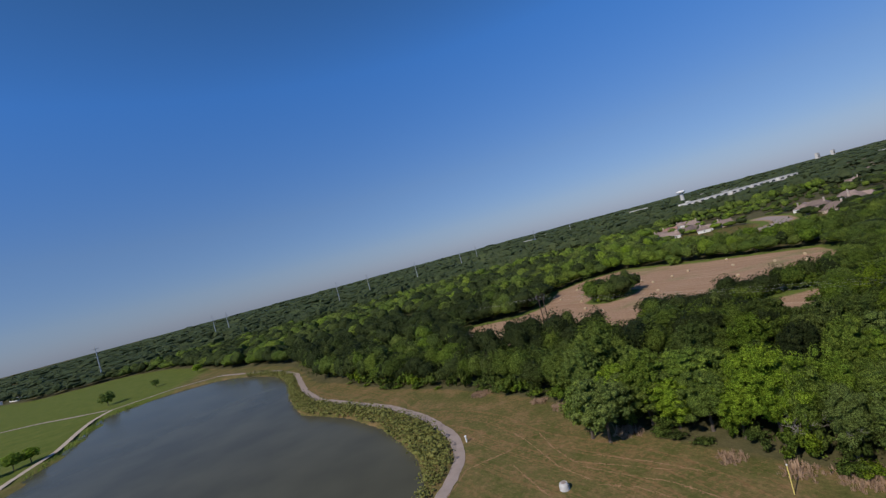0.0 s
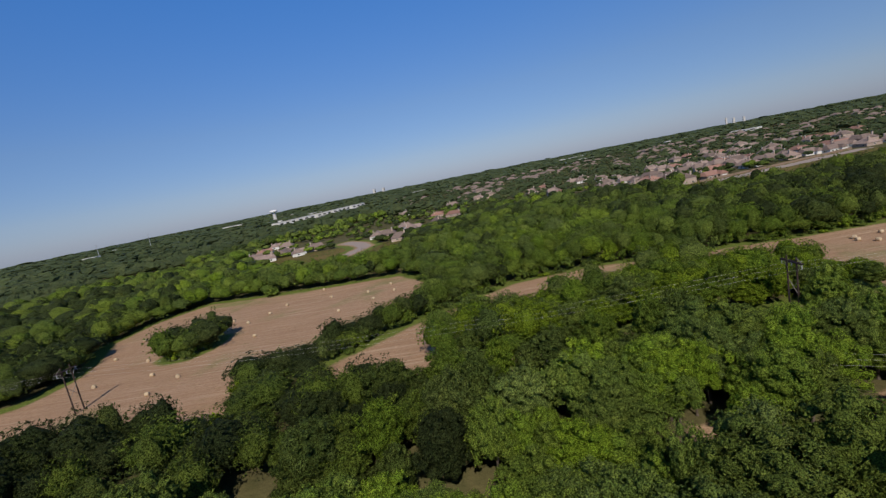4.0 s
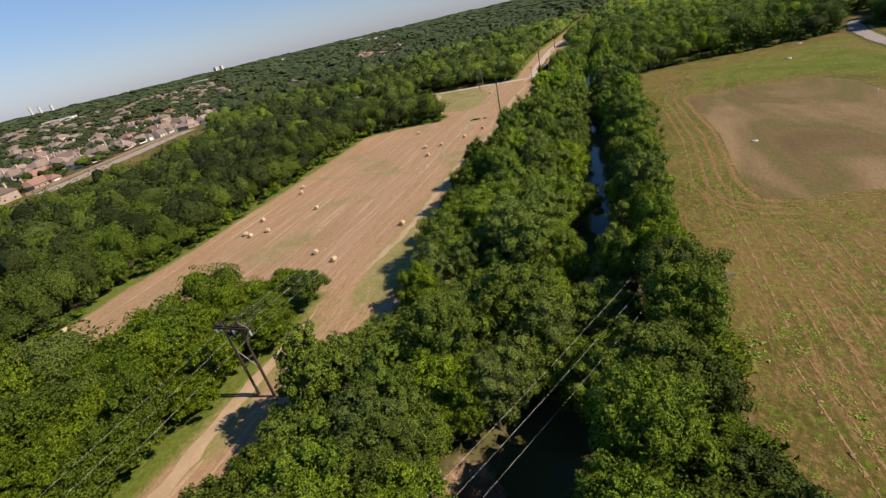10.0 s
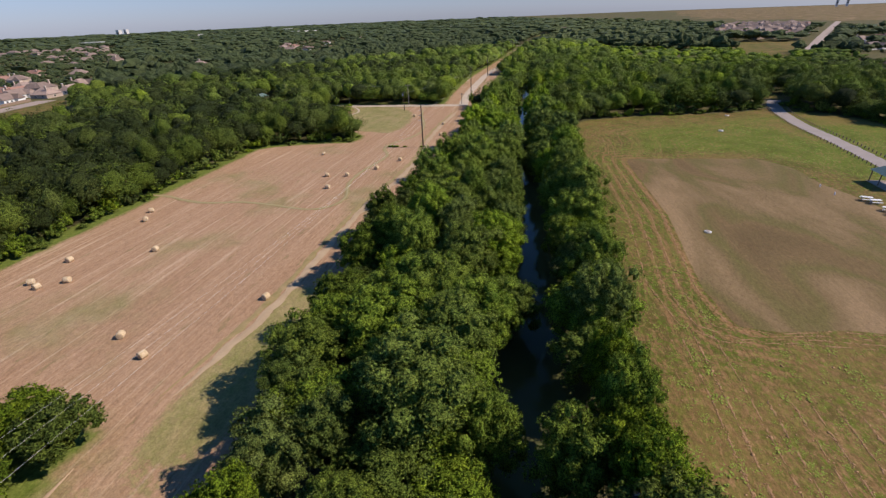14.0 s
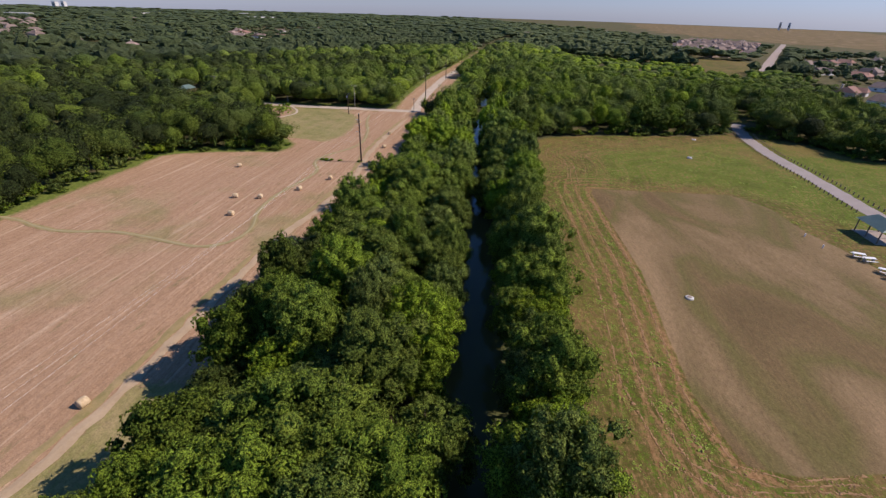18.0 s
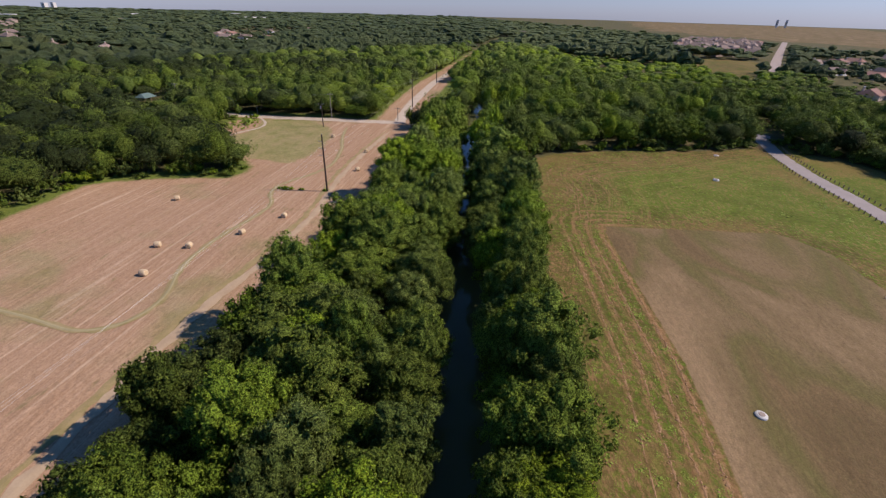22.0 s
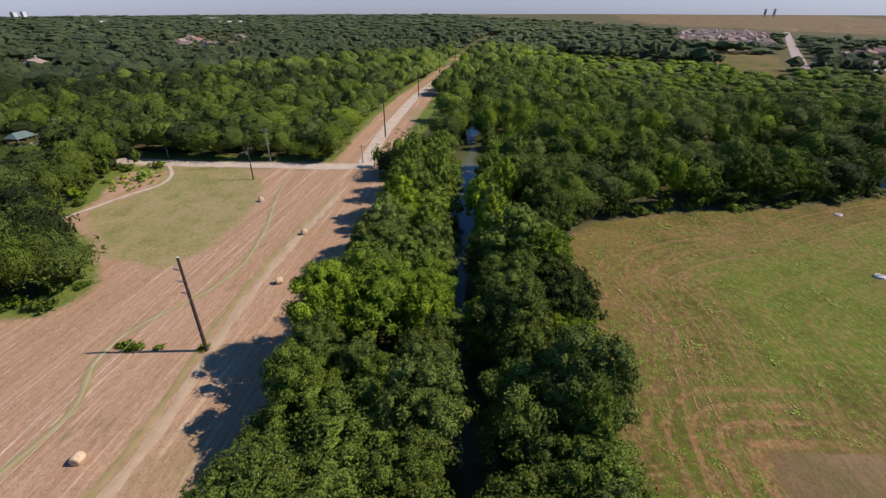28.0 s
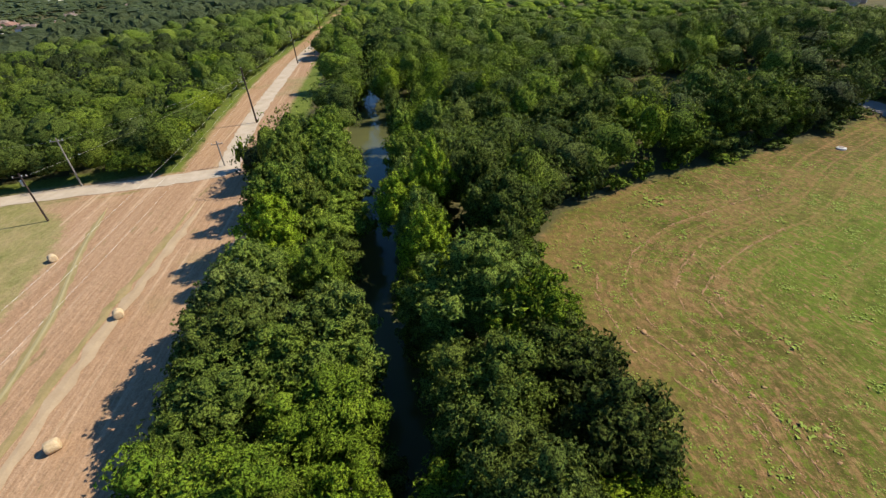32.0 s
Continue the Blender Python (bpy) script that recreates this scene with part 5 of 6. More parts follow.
street_pole(229.0, -105.0, 7.6, 40, "dark service pole with a transformer in the hay field", POLE)
street_pole(237.6, -114.6, 8.6, 40, "grey wooden service pole beside the gravel road", can=False)
street_pole(262.0, -99.6, 8.6, 40, "grey service pole with a transformer by the gravel road")
street_pole(291.5, -84.0, 9.0, 40, "grey wooden service pole by the gravel car park", can=False)
street_pole(219.5, -129.6, 4.6, 40, "short grey post at the gravel road junction", can=False)
wire([(229.0, -105.0, 7.0), (234.4, -151.5, 10.0)], 1.5, "thin service wire from the field pole", 0.006)
wire([(262.0, -99.6, 8.1), (237.6, -114.6, 8.1), (234.4, -151.5, 9.6)], 1.0, "thin service wire along the gravel road", 0.006)
wire([(291.5, -84.0, 8.5), (262.0, -99.6, 8.1)], 1.0, "thin service wire along the gravel road", 0.006)

# far steel pylons north of the lake
pyl = new("steel_pylon")
part("mast", tube([(0, 0, -0.5), (0, 0, 18), (0, 0, 36)], [0.75, 0.55, 0.28], 8), STEEL, pyl)
for k in range(3):
    part("arm", tube([(-3.4, 0, 33.5 - 4.5 * k), (0, 0, 33.0 - 4.5 * k), (3.4, 0, 33.5 - 4.5 * k)], [0.1, 0.22, 0.1], 6), STEEL, pyl)
tagged(pyl, "tall grey steel transmission pylon above the woods", "pylon", "transmission pylons")
spots = [(-368, 507), (-377, 800), (-360, 815), (-144, 720), (-99, 760), (-17, 800), (78, 950), (130, 1080), (330, 1280), (420, 1230)]
for x, y in spots[1:]:
    copy_thing(pyl, pose(x, y, land_at(x, y), 0, 0, 35))
pyl.matrix_basis = pose(*spots[0], land_at(*spots[0]), 0, 0, 35)


# ---- creek crossing ----
e = new("pipe_crossing")
pipe_pts = [(77.8, 28.7, 0.35), (76.4, 27.1, 0.45), (73.0, 23.4, 0.45), (70.2, 20.4, 0.35)]
part("pipe", tube([(78.6, 29.6, 0.25)] + pipe_pts + [(69.2, 19.3, 0.2)], [0.42] * 6, 14), RUST, e, smooth_shade=True)
for k, (x, y, z) in enumerate(pipe_pts[1:3]):
    bm = bmesh.new()
    d = Vector((0.68, 0.73, 0))
    add_tube(bm, [Vector((x, y, z)) - d * 0.08, Vector((x, y, z)) + d * 0.08], [0.50, 0.50], 14)
    part("flange", bm, RUST, e)
for x, y in ((77.9, 28.8), (70.1, 20.3)):
    part("footing", box(x, y, -0.45, 1.1, 1.1, 1.6, 0.82, 0.06), PRECAST, e)
tagged(e, "red painted pipe crossing the creek on concrete footings", "pipe")


def heap(name, x, y, rx, ry, rz, mat, seed, label, sticks=45):
    """A low mound with loose sticks over it."""
    rng = np.random.default_rng(seed)
    v, f = ICO3
    r = 1 + 0.10 * rng.normal(size=len(v))
    z0 = land_at(x, y)
    e = new(name)
    part("mound", np_mesh("mound", v * r[:, None] * [rx, ry, rz], f, mat), mat, e)
    bm = bmesh.new()
    for _ in range(sticks):
        a, q = rng.uniform(0, 6.28), math.sqrt(rng.random())
        p = Vector((rx * q * math.cos(a), ry * q * math.sin(a), rz * math.sqrt(max(0.05, 1 - q * q)) + 0.05))
        d = Vector((rng.normal(), rng.normal(), 0.25 * rng.normal())).normalized() * rng.uniform(0.3, 0.9)
        add_tube(bm, [p - d, p + d * 0.2, p + d], [0.04, 0.03, 0.015], 4)
    part("brushwood", bm, DEAD if seed == 2 else BRUSH, e, "loose dry branches")
    e.location = (x, y, z0)
    return tagged(e, label, "brush pile")


heap("brush_pile", 79.9, 24.9, 2.5, 2.2, 1.3, BRUSH, 1, "mound of dry reddish brush on the creek bank", 150)
heap("brush_pile", 77.6, 26.0, 1.3, 0.8, 0.5, BRUSH, 2, "bleached driftwood jammed against the red pipe", 34)


# ---- bare trees ----
def bare_tree(x, y, height, seed, label):
    rng = random.Random(seed)
    e = new("bare_tree")
    bm = bmesh.new()
    add_tube(bm, [(0, 0, -0.3), (0.1, 0, height * 0.25), (0.2, 0.1, height * 0.45)], [0.20, 0.15, 0.11], 7)
    part("trunk", bm, DEAD, e)
    bm = bmesh.new()

    def grow(p, d, length, r, level):
        mid = p + d * length * 0.5 + Vector((rng.uniform(-0.2, 0.2), rng.uniform(-0.2, 0.2), 0)) * length * 0.4
        q = p + d * length
        add_tube(bm, [p, mid, q], [r, r * 0.8, r * 0.55], 5, False)
        if level:
            for _ in range(3):
                nd = (d + Vector((rng.uniform(-0.8, 0.8), rng.uniform(-0.8, 0.8), rng.uniform(-0.3, 0.5)))).normalized()
                grow(mid.lerp(q, rng.uniform(0.2, 1.0)), nd, length * rng.uniform(0.5, 0.75), r * 0.55, level - 1)

    for k in range(7):
        a = 6.28 * k / 7 + rng.uniform(-0.3, 0.3)
        grow(Vector((0.15, 0.05, height * rng.uniform(0.3, 0.45))), Vector((math.cos(a), math.sin(a), rng.uniform(0.5, 1.3))).normalized(), height * rng.uniform(0.28, 0.4), 0.09, 3)
    part("branchwork", bm, DEAD, e)
    e.location = (x, y, land_at(x, y))
    return tagged(e, label, "bare tree")


bare_tree(34.6, 48.5, 6.0, 1, "leafless grey dead tree at the wood's edge")
bare_tree(32.2, 52.5, 5.0, 2, "leafless grey dead tree at the wood's edge")
bare_tree(78.5, -8.8, 5.0, 4, "leafless dark shrub at the meadow's edge")


# ---- manholes, posts and markers ----
def manhole(x, y, r, h, label):
    e = new("manhole")
    part("cone", tube([(0, 0, -0.1), (0, 0, h * 0.7), (0, 0, h)], [r, r * 0.92, r * 0.7], 20), PRECAST, e)
    part("lid", tube([(0, 0, h), (0, 0, h + 0.05)], [r * 0.5, r * 0.48], 20), CONCRETE, e, "dull concrete lid")
    e.location = (x, y, land_at(x, y))
    return tagged(e, label, "manhole", "manholes in the meadow")


manhole(97.0, -64.2, 0.62, 0.22, "low pale concrete manhole in the bare meadow")
manhole(119.7, -141.3, 0.75, 0.35, "low white concrete manhole in green grass")
manhole(125.5, -165.5, 0.7, 0.25, "low pale concrete manhole near the wood's edge")
manhole(4.0, 60.0, 0.7, 0.9, "raised pale concrete manhole in dry pasture")


def marker(x, y, h, mat, label, r=0.06):
    e = new("marker_post")
    part("post", tube([(0, 0, -0.2), (0, 0, h)], [r, r], 8), mat, e)
    part("cap", tube([(0, 0, h), (0, 0, h + 0.12)], [r * 1.5, r * 0.8], 8), WHITE, e)
    e.location = (x, y, land_at(x, y))
    return tagged(e, label, "marker post")


marker(-7, 83, 1.1, WHITE, "short white marker post beside the footpath", 0.16)
marker(25, 46.5, 3.2, YELLOW, "thin yellow pipeline marker pole in dry grass", 0.06)
marker(88, -101.5, 0.5, WHITE, "short white marker post in the meadow", 0.10)
marker(85, -98, 0.5, WHITE, "short white marker post in the meadow", 0.10)


# ---- picnic ground ----
def picnic_table(x, y, rz):
    e = new("picnic_table")
    part("tabletop", box(0, 0, 0.76, 1.8, 0.75, 0.06, bevel=0.01), WHITE, e)
    for s in (-1, 1):
        part("bench", box(0, s * 0.72, 0.45, 1.8, 0.28, 0.05, bevel=0.01), WHITE, e)
        part("leg", box(s * 0.65, 0, 0.40, 0.08, 0.5, 0.72, bevel=0.01), STEEL, e)
        part("bench_rail", box(s * 0.65, 0, 0.40, 0.08, 1.5, 0.06), STEEL, e)
    e.matrix_basis = pose(x, y, land_at(x, y), 0, 0, rz)
    return tagged(e, "white picnic table with benches on the grass", "picnic table", "picnic tables on the meadow")


for x, y, a in ((80.2, -98.0, 20), (78.8, -97.2, 35), (76.6, -94.0, 10), (75.6, -92.4, 25)):
    picnic_table(x, y, a)


def pavilion(x, y, rz, sx, sy, label, roof):
    e = new("pavilion")
    for i in (-1, 1):
        for j in (-1, 0, 1):
            part("post", box(i * sx * 0.42, j * sy * 0.42, 1.25, 0.18, 0.18, 2.5, bevel=0.02), TIMBER, e)
    bm = bmesh.new()
    a = [bm.verts.new(p) for p in ((-sx / 2, -sy / 2, 2.5), (sx / 2, -sy / 2, 2.5), (sx / 2, sy / 2, 2.5), (-sx / 2, sy / 2, 2.5), (0, -sy * 0.3, 3.9), (0, sy * 0.3, 3.9))]
    for f in ((0, 1, 4), (1, 2, 5, 4), (2, 3, 5), (3, 0, 4, 5), (3, 2, 1, 0)):
        bm.faces.new([a[k] for k in f])
    part("roof", bm, roof, e, "green metal roof")
    part("slab", box(0, 0, 0.04, sx * 0.96, sy * 0.96, 0.1), CONCRETE, e)
    e.matrix_basis = pose(x, y, land_at(x, y), 0, 0, rz)
    return tagged(e, label, "pavilion")


pavilion(78.0, -111.0, 35, 5.0, 7.0, "open picnic shelter with a green roof on the meadow", GREEN_ROOF)
pavilion(307, -78, 30, 5.0, 6.0, "open picnic shelter with a green roof near parked car", GREEN_ROOF)
car = new("parked_car")
bm = bmesh.new()
add_box(bm, 0, 0, 0.62, 4.4, 1.75, 0.62, bevel=0.16)
part("body", bm, WHITE, car)
bm = bmesh.new()
add_box(bm, -0.25, 0, 1.13, 2.3, 1.5, 0.52, bevel=0.2)
part("cabin", bm, PANE, car, "dark glazed cabin")
part("roof", box(-0.25, 0, 1.40, 1.5, 1.25, 0.05, bevel=0.02), WHITE, car)
for i in (-1, 1):
    for j in (-1, 1):
        w = part("wheel", tube([(i * 1.35, j * 0.92, 0.33), (i * 1.35, j * 0.70, 0.33)], [0.33, 0.33], 14), RUBBER, car)
        part("rim", tube([(i * 1.35, j * 0.925, 0.33), (i * 1.35, j * 0.91, 0.33)], [0.2, 0.2], 10), STEEL, w)
car.matrix_basis = pose(292.0, -76.0, land_at(292.0, -76.0) + 0.06, 0, 0, -30) @ Matrix.Scale(1 / METRE, 4)
tagged(car, "white saloon car parked on gravel among trees", "car")

# timber bollards along the meadow road
p = np.array(ROAD_M[1:6], float)
at = np.r_[0, np.cumsum(np.hypot(*np.diff(p, axis=0).T))]
bol = bm_mesh("bollard", tube([(0, 0, -0.2), (0, 0, 0.62), (0, 0, 0.70)], [0.13, 0.12, 0.06], 8), TIMBER)
for s in np.arange(10, at[-1], 1.7):
    c = np.array([np.interp(s, at, p[:, 0]), np.interp(s, at, p[:, 1])])
    q = np.array([np.interp(s + 1, at, p[:, 0]), np.interp(s + 1, at, p[:, 1])]) - c
    q = q / (np.linalg.norm(q) + 1e-9)
    for side in (-3.1, 3.1):
        x, y = c + side * np.array([-q[1], q[0]])
        b = new("bollard", bol)
        b.location = (x, y, land_at(x, y))
        tagged(b, "short weathered timber bollard along the park road", "bollard", "bollards along the park road")


# ---- houses ----
def house(kind):
    rng = random.Random(kind)
    e = new("house")
    w, d, h, rise = 13.5 + rng.uniform(-2, 2), 10 + rng.uniform(-1, 2), 2.3 + (1.9 if kind == 3 else 0), 2.6 + rng.uniform(0, 0.9)
    wall_mat = SIDING if kind in (0, 4) else BRICK
    part("wall", box(0, 0, h / 2, w - 0.9, d - 0.9, h), wall_mat, e)
    bm = bmesh.new()
    add_box(bm, w * 0.28, -d * 0.5, h / 2, w * 0.4, 3.0, h)
    part("garage_wing", bm, wall_mat, e)

    def hip(x0, x1, y0, y1, z0, z1, inset):
        bm = bmesh.new()
        along_x = (x1 - x0) > (y1 - y0)
        cx, cy = (x0 + x1) / 2, (y0 + y1) / 2
        r = ((x0 + inset, cy), (x1 - inset, cy)) if along_x else ((cx, y0 + inset), (cx, y1 - inset))
        a = [bm.verts.new(q) for q in ((x0, y0, z0), (x1, y0, z0), (x1, y1, z0), (x0, y1, z0), (*r[0], z1), (*r[1], z1))]
        fs = ((0, 1, 5, 4), (1, 2, 5), (2, 3, 4, 5), (3, 0, 4)) if along_x else ((0, 1, 4), (1, 2, 5, 4), (2, 3, 5), (3, 0, 4, 5))
        for f in fs:
            bm.faces.new([a[k] for k in f])
        bm.faces.new([a[k] for k in (3, 2, 1, 0)])
        bmesh.ops.recalc_face_normals(bm, faces=bm.faces)
        return bm

    roof_mat = ROOF_RED if kind == 2 else ROOF
    part("roof", hip(-w / 2, w / 2, -d / 2, d / 2, h, h + rise, (1.5, 4.0, 3.0, 3.6, 2.0)[kind]), roof_mat, e)
    part("wing_roof", hip(w * 0.05, w * 0.51, -d * 0.5 - 2.0, d * 0.1, h + 0.01, h + rise * 0.8, 1.2), roof_mat, e)
    ch = part("chimney", box(-w * 0.3, d * 0.2, h + rise * 0.75, 0.9, 0.8, rise * 1.1, bevel=0.03), BRICK, e)
    part("cap", box(-w * 0.3, d * 0.2, h + rise * 1.32, 1.1, 1.0, 0.12), PRECAST, ch)
    part("garage_door", box(w * 0.28, -d * 0.5 - 1.52, 0.8, 3.5, 0.08, 1.6), SIDING, e, "white garage door")
    for x, y, rz in ((-w * 0.3, -d / 2 + 0.45, 0), (-w * 0.08, -d / 2 + 0.45, 0), (-w * 0.25, d / 2 - 0.45, 0), (w * 0.15, d / 2 - 0.45, 0), (-w / 2 + 0.45, 0, 90), (w / 2 - 0.45, d * 0.2, 90)):
        f = part("window", box(x, y, 1.25, 1.3, 0.14, 1.0, radians(rz)), SIDING, e, "white window frame")
        part("pane", box(x, y, 1.25, 1.14, 0.18, 0.84, radians(rz)), PANE, f)
    return tagged(e, ("low white-sided house with a grey shingle roof", "brick house with a steep brown hipped roof", "brick house with a reddish shingle roof", "two-storey brick house with a grey roof", "white-sided bungalow with a grey-brown roof")[kind],
                  "house", "houses of the estates")


bm = bmesh.new()
for (ax, ay), (cx, cy) in zip(ROAD_WALL_E[:-1], ROAD_WALL_E[1:]):
    nx, ny = (ay - cy) / math.hypot(cx - ax, cy - ay), (cx - ax) / math.hypot(cx - ax, cy - ay)
    add_box(bm, (ax + cx) / 2 + nx * 9, (ay + cy) / 2 + ny * 9, land_at(ax, ay) + 0.5, math.hypot(cx - ax, cy - ay), 0.35, 1.7, math.atan2(cy - ay, cx - ax))
tagged(new("wall_estate", bm_mesh("wall_estate", bm, TIMBER)), "long dark brown fence wall between street and gardens", "wall", kind="structure")
HOUSES = [house(k) for k in range(5)]
first = {}
for n_, (x, y, rz, k) in enumerate(HOUSE_SPOTS):
    m = pose(x, y, land_at(x, y) - 0.05, 0, 0, rz)
    if k in first:
        copy_thing(HOUSES[k], m)
    else:
        first[k] = m
for k, m in first.items():
    HOUSES[k].matrix_basis = m


def gable_arrays(w, d, z, rise):
    v = np.array([(-w, -d, 0), (w, -d, 0), (w, d, 0), (-w, d, 0), (-w, -d, z), (w, -d, z), (w, d, z), (-w, d, z)], float) / 2 * [1, 1, 2]
    f = np.array([(0, 1, 5), (0, 5, 4), (1, 2, 6), (1, 6, 5), (2, 3, 7), (2, 7, 6), (3, 0, 4), (3, 4, 7)])
    r = np.array([(-w - 1, -d - 1, z), (w + 1, -d - 1, z), (w + 1, d + 1, z), (-w - 1, d + 1, z), (-w * 0.5, 0, z + rise), (w * 0.5, 0, z + rise)], float) * [0.5, 0.5, 1]
    g = np.array([(0, 1, 5), (0, 5, 4), (1, 2, 5), (2, 3, 4), (2, 4, 5), (3, 0, 4)])
    return (v, f), (r, g)


FAR_HOUSES = [gable_arrays(w, d, z, q) for w, d, z, q in ((13.5, 10, 2.4, 2.8), (12, 11, 2.4, 3.2), (15, 9, 4.0, 2.6), (12.5, 10, 2.3, 2.6))]
x, y = scatter(51, 420, 1350, -200, 640, 27.0)
hrng = np.random.default_rng(52)
k = (inside_distance(x, y, TOWN_DEEP) > 4) & (hrng.random(len(x)) < 0.17) & (house_clear(x, y) > 20)
x3, y3 = scatter(54, 190, 374, -980, -560, 15.0)
k3 = (inside_distance(x3, y3, TOWN_S) > 3) & (house_clear(x3, y3) > 13) & (line_distance(x3, y3, ROAD_R) > 12) & (hrng.random(len(x3)) < 0.85)
x2, y2 = scatter(53, 600, 2200, -1300, 1500, 60.0)
k2 = (hrng.random(len(x2)) < 0.10) & (openness(x2, y2) < -5) & (inside_distance(x2, y2, TOWN_DEEP) < 0)
x, y = np.r_[x[k], x2[k2], x3[k3]], np.r_[y[k], y2[k2], y3[k3]]
one = np.exp(hrng.normal(0, 0.1, len(x)))
for nm, q, mat, label in (("far_house_walls", 0, BRICK, "brick walls of distant suburban houses among trees"), ("far_house_roofs", 1, ROOF, "grey-brown roofs of distant suburban houses among trees")):
    ob = massed(nm, [a[q] for a in FAR_HOUSES], x, y, one, one, mat, label, lift=0.0, shade=False)
    ob["category"] = "house"


# ---- water tower, works and far buildings ----
e = new("water_tower")
part("shaft", tube([(0, 0, -2), (0, 0, 8), (0, 0, 34), (0, 0, 38)], [5.6, 4.6, 4.6, 5.2], 24), PRECAST, e, smooth_shade=True)
bm = tube([(0, 0, 37), (0, 0, 40), (0, 0, 44), (0, 0, 47.5), (0, 0, 50), (0, 0, 51)], [5.0, 9.0, 11.0, 10.6, 6.5, 0.8], 32)
part("tank", bm, WHITE, e, "white painted bulging tank", True)
TOWER = Vector((3, 20, 0)) + Vector((0.527, 0.850, 0)) * 1330
e.matrix_basis = pose(TOWER.x, TOWER.y, land_at(TOWER.x, TOWER.y)) @ Matrix.Diagonal((1.0, 1.0, 0.66, 1))
tagged(e, "white water tower on a pale concrete shaft", "water tower")


def shed(x, y, w, d, h, rz, label, mat=SIDING):
    """A flat-roofed works building with a parapet and rows of windows."""
    e = new("works_building")
    part("wall", box(0, 0, h / 2 - 1, w, d, h + 2), mat, e)
    part("roof", box(0, 0, h + 0.15, w + 0.6, d + 0.6, 0.5), PRECAST, e)
    for k in range(max(3, int(w / 14))):
        x_ = -w / 2 + (k + 0.5) * w / max(3, int(w / 14))
        for s in (-1, 1):
            part("window", box(x_, s * (d / 2 + 0.05), h * 0.55, w / max(3, int(w / 14)) * 0.5, 0.2, h * 0.4), PANE, e)
    e.matrix_basis = pose(x, y, land_at(x, y), 0, 0, rz)
    return tagged(e, label, "works building", "far works buildings")


wr = random.Random(6)
for x, y, w, d, h in ((600, 985, 70, 40, 11), (660, 1010, 60, 40, 9), (735, 1030, 90, 45, 10), (830, 1040, 90, 40, 9), (920, 1010, 70, 50, 8), (770, 1500, 110, 60, 12), (900, 1400, 90, 50, 10), (1020, 900, 80, 50, 9),
                      (1080, 780, 100, 50, 9), (-420, 1500, 90, 40, 9), (-330, 1400, 60, 30, 8), (1250, 500, 120, 60, 10), (1500, 300, 140, 60, 11), (1300, 120, 90, 50, 9), (1700, 700, 140, 60, 12), (500, 1700, 80, 40, 10),
                      (950, -690, 80, 40, 9), (1450, -720, 110, 50, 12), (1750, -500, 120, 60, 12), (1550, -200, 110, 60, 11), (1900, -900, 120, 60, 14), (330, 1350, 60, 30, 12)):
    shed(x, y, w * 0.62, d * 0.62, h * 0.6, wr.uniform(0, 180), "long white flat-roofed works building beyond the trees")
for x, y, w, rz in ((532, 846, 44, 6), (585, 856, 50, 6), (640, 866, 46, 8), (700, 878, 60, 8), (765, 892, 50, 10)):
    shed(x, y, w, 22, 7.5, rz, "long white flat-roofed works building behind an open field")
for x, y, w in ((-520, 545, 34), (-486, 540, 22), (-455, 535, 40), (-420, 515, 30), (-382, 500, 12)):
    shed(x, y, w, 9, 3.2, -32, "long low pale shed beyond the lawn")
for x, y, w, h in ((3200, 300, 14, 36), (3230, 340, 12, 44), (3190, 250, 14, 32), (3100, -560, 24, 26), (3130, -600, 20, 28), (500, -3000, 9, 34), (540, -3010, 9, 34), (2200, 2300, 20, 36), (2250, 2260, 18, 32)):
    shed(x, y, w, w * 0.7, h, 20, "tall pale office block on the horizon", PRECAST)


# ---- low growth ----
def tuft_arrays(seed, blades, height, spread):
    rng = np.random.default_rng(seed)
    a = rng.uniform(0, 2 * math.pi, blades)
    p = np.c_[np.cos(a), np.sin(a), np.zeros(blades)] * (spread * np.sqrt(rng.random(blades)))[:, None]
    t = np.c_[np.cos(a + 1.5), np.sin(a + 1.5), np.zeros(blades)] * 0.10 * height
    tip = p * 1.6 + np.c_[np.zeros(blades), np.zeros(blades), height * (0.6 + 0.5 * rng.random(blades))]
    v = np.stack([p - t, p + t, tip], 1).reshape(-1, 3)
    return v, np.arange(3 * blades).reshape(-1, 3)


def low_growth(name, xs, ys, size, kinds, mat, label):
    ob = massed(name, kinds, xs, ys, size, size, mat, label, lift=-0.02)
    ob["category"] = "grass"
    return ob


def scattered_in(poly, gap, seed, inset=0.0):
    p = np.array(poly, float)
    x, y = scatter(seed, p[:, 0].min(), p[:, 0].max(), p[:, 1].min(), p[:, 1].max(), gap)
    k = inside_distance(x, y, poly) > inset
    return x[k], y[k]


lrng = np.random.default_rng(21)
SHRUBS = [crown_arrays(600 + k, 9, 9, 0.17, ICO1, 6, 1.0, 1.6, 0.0, cut=True, inner=0.7, skin=16, blob=0.6) for k in range(5)]
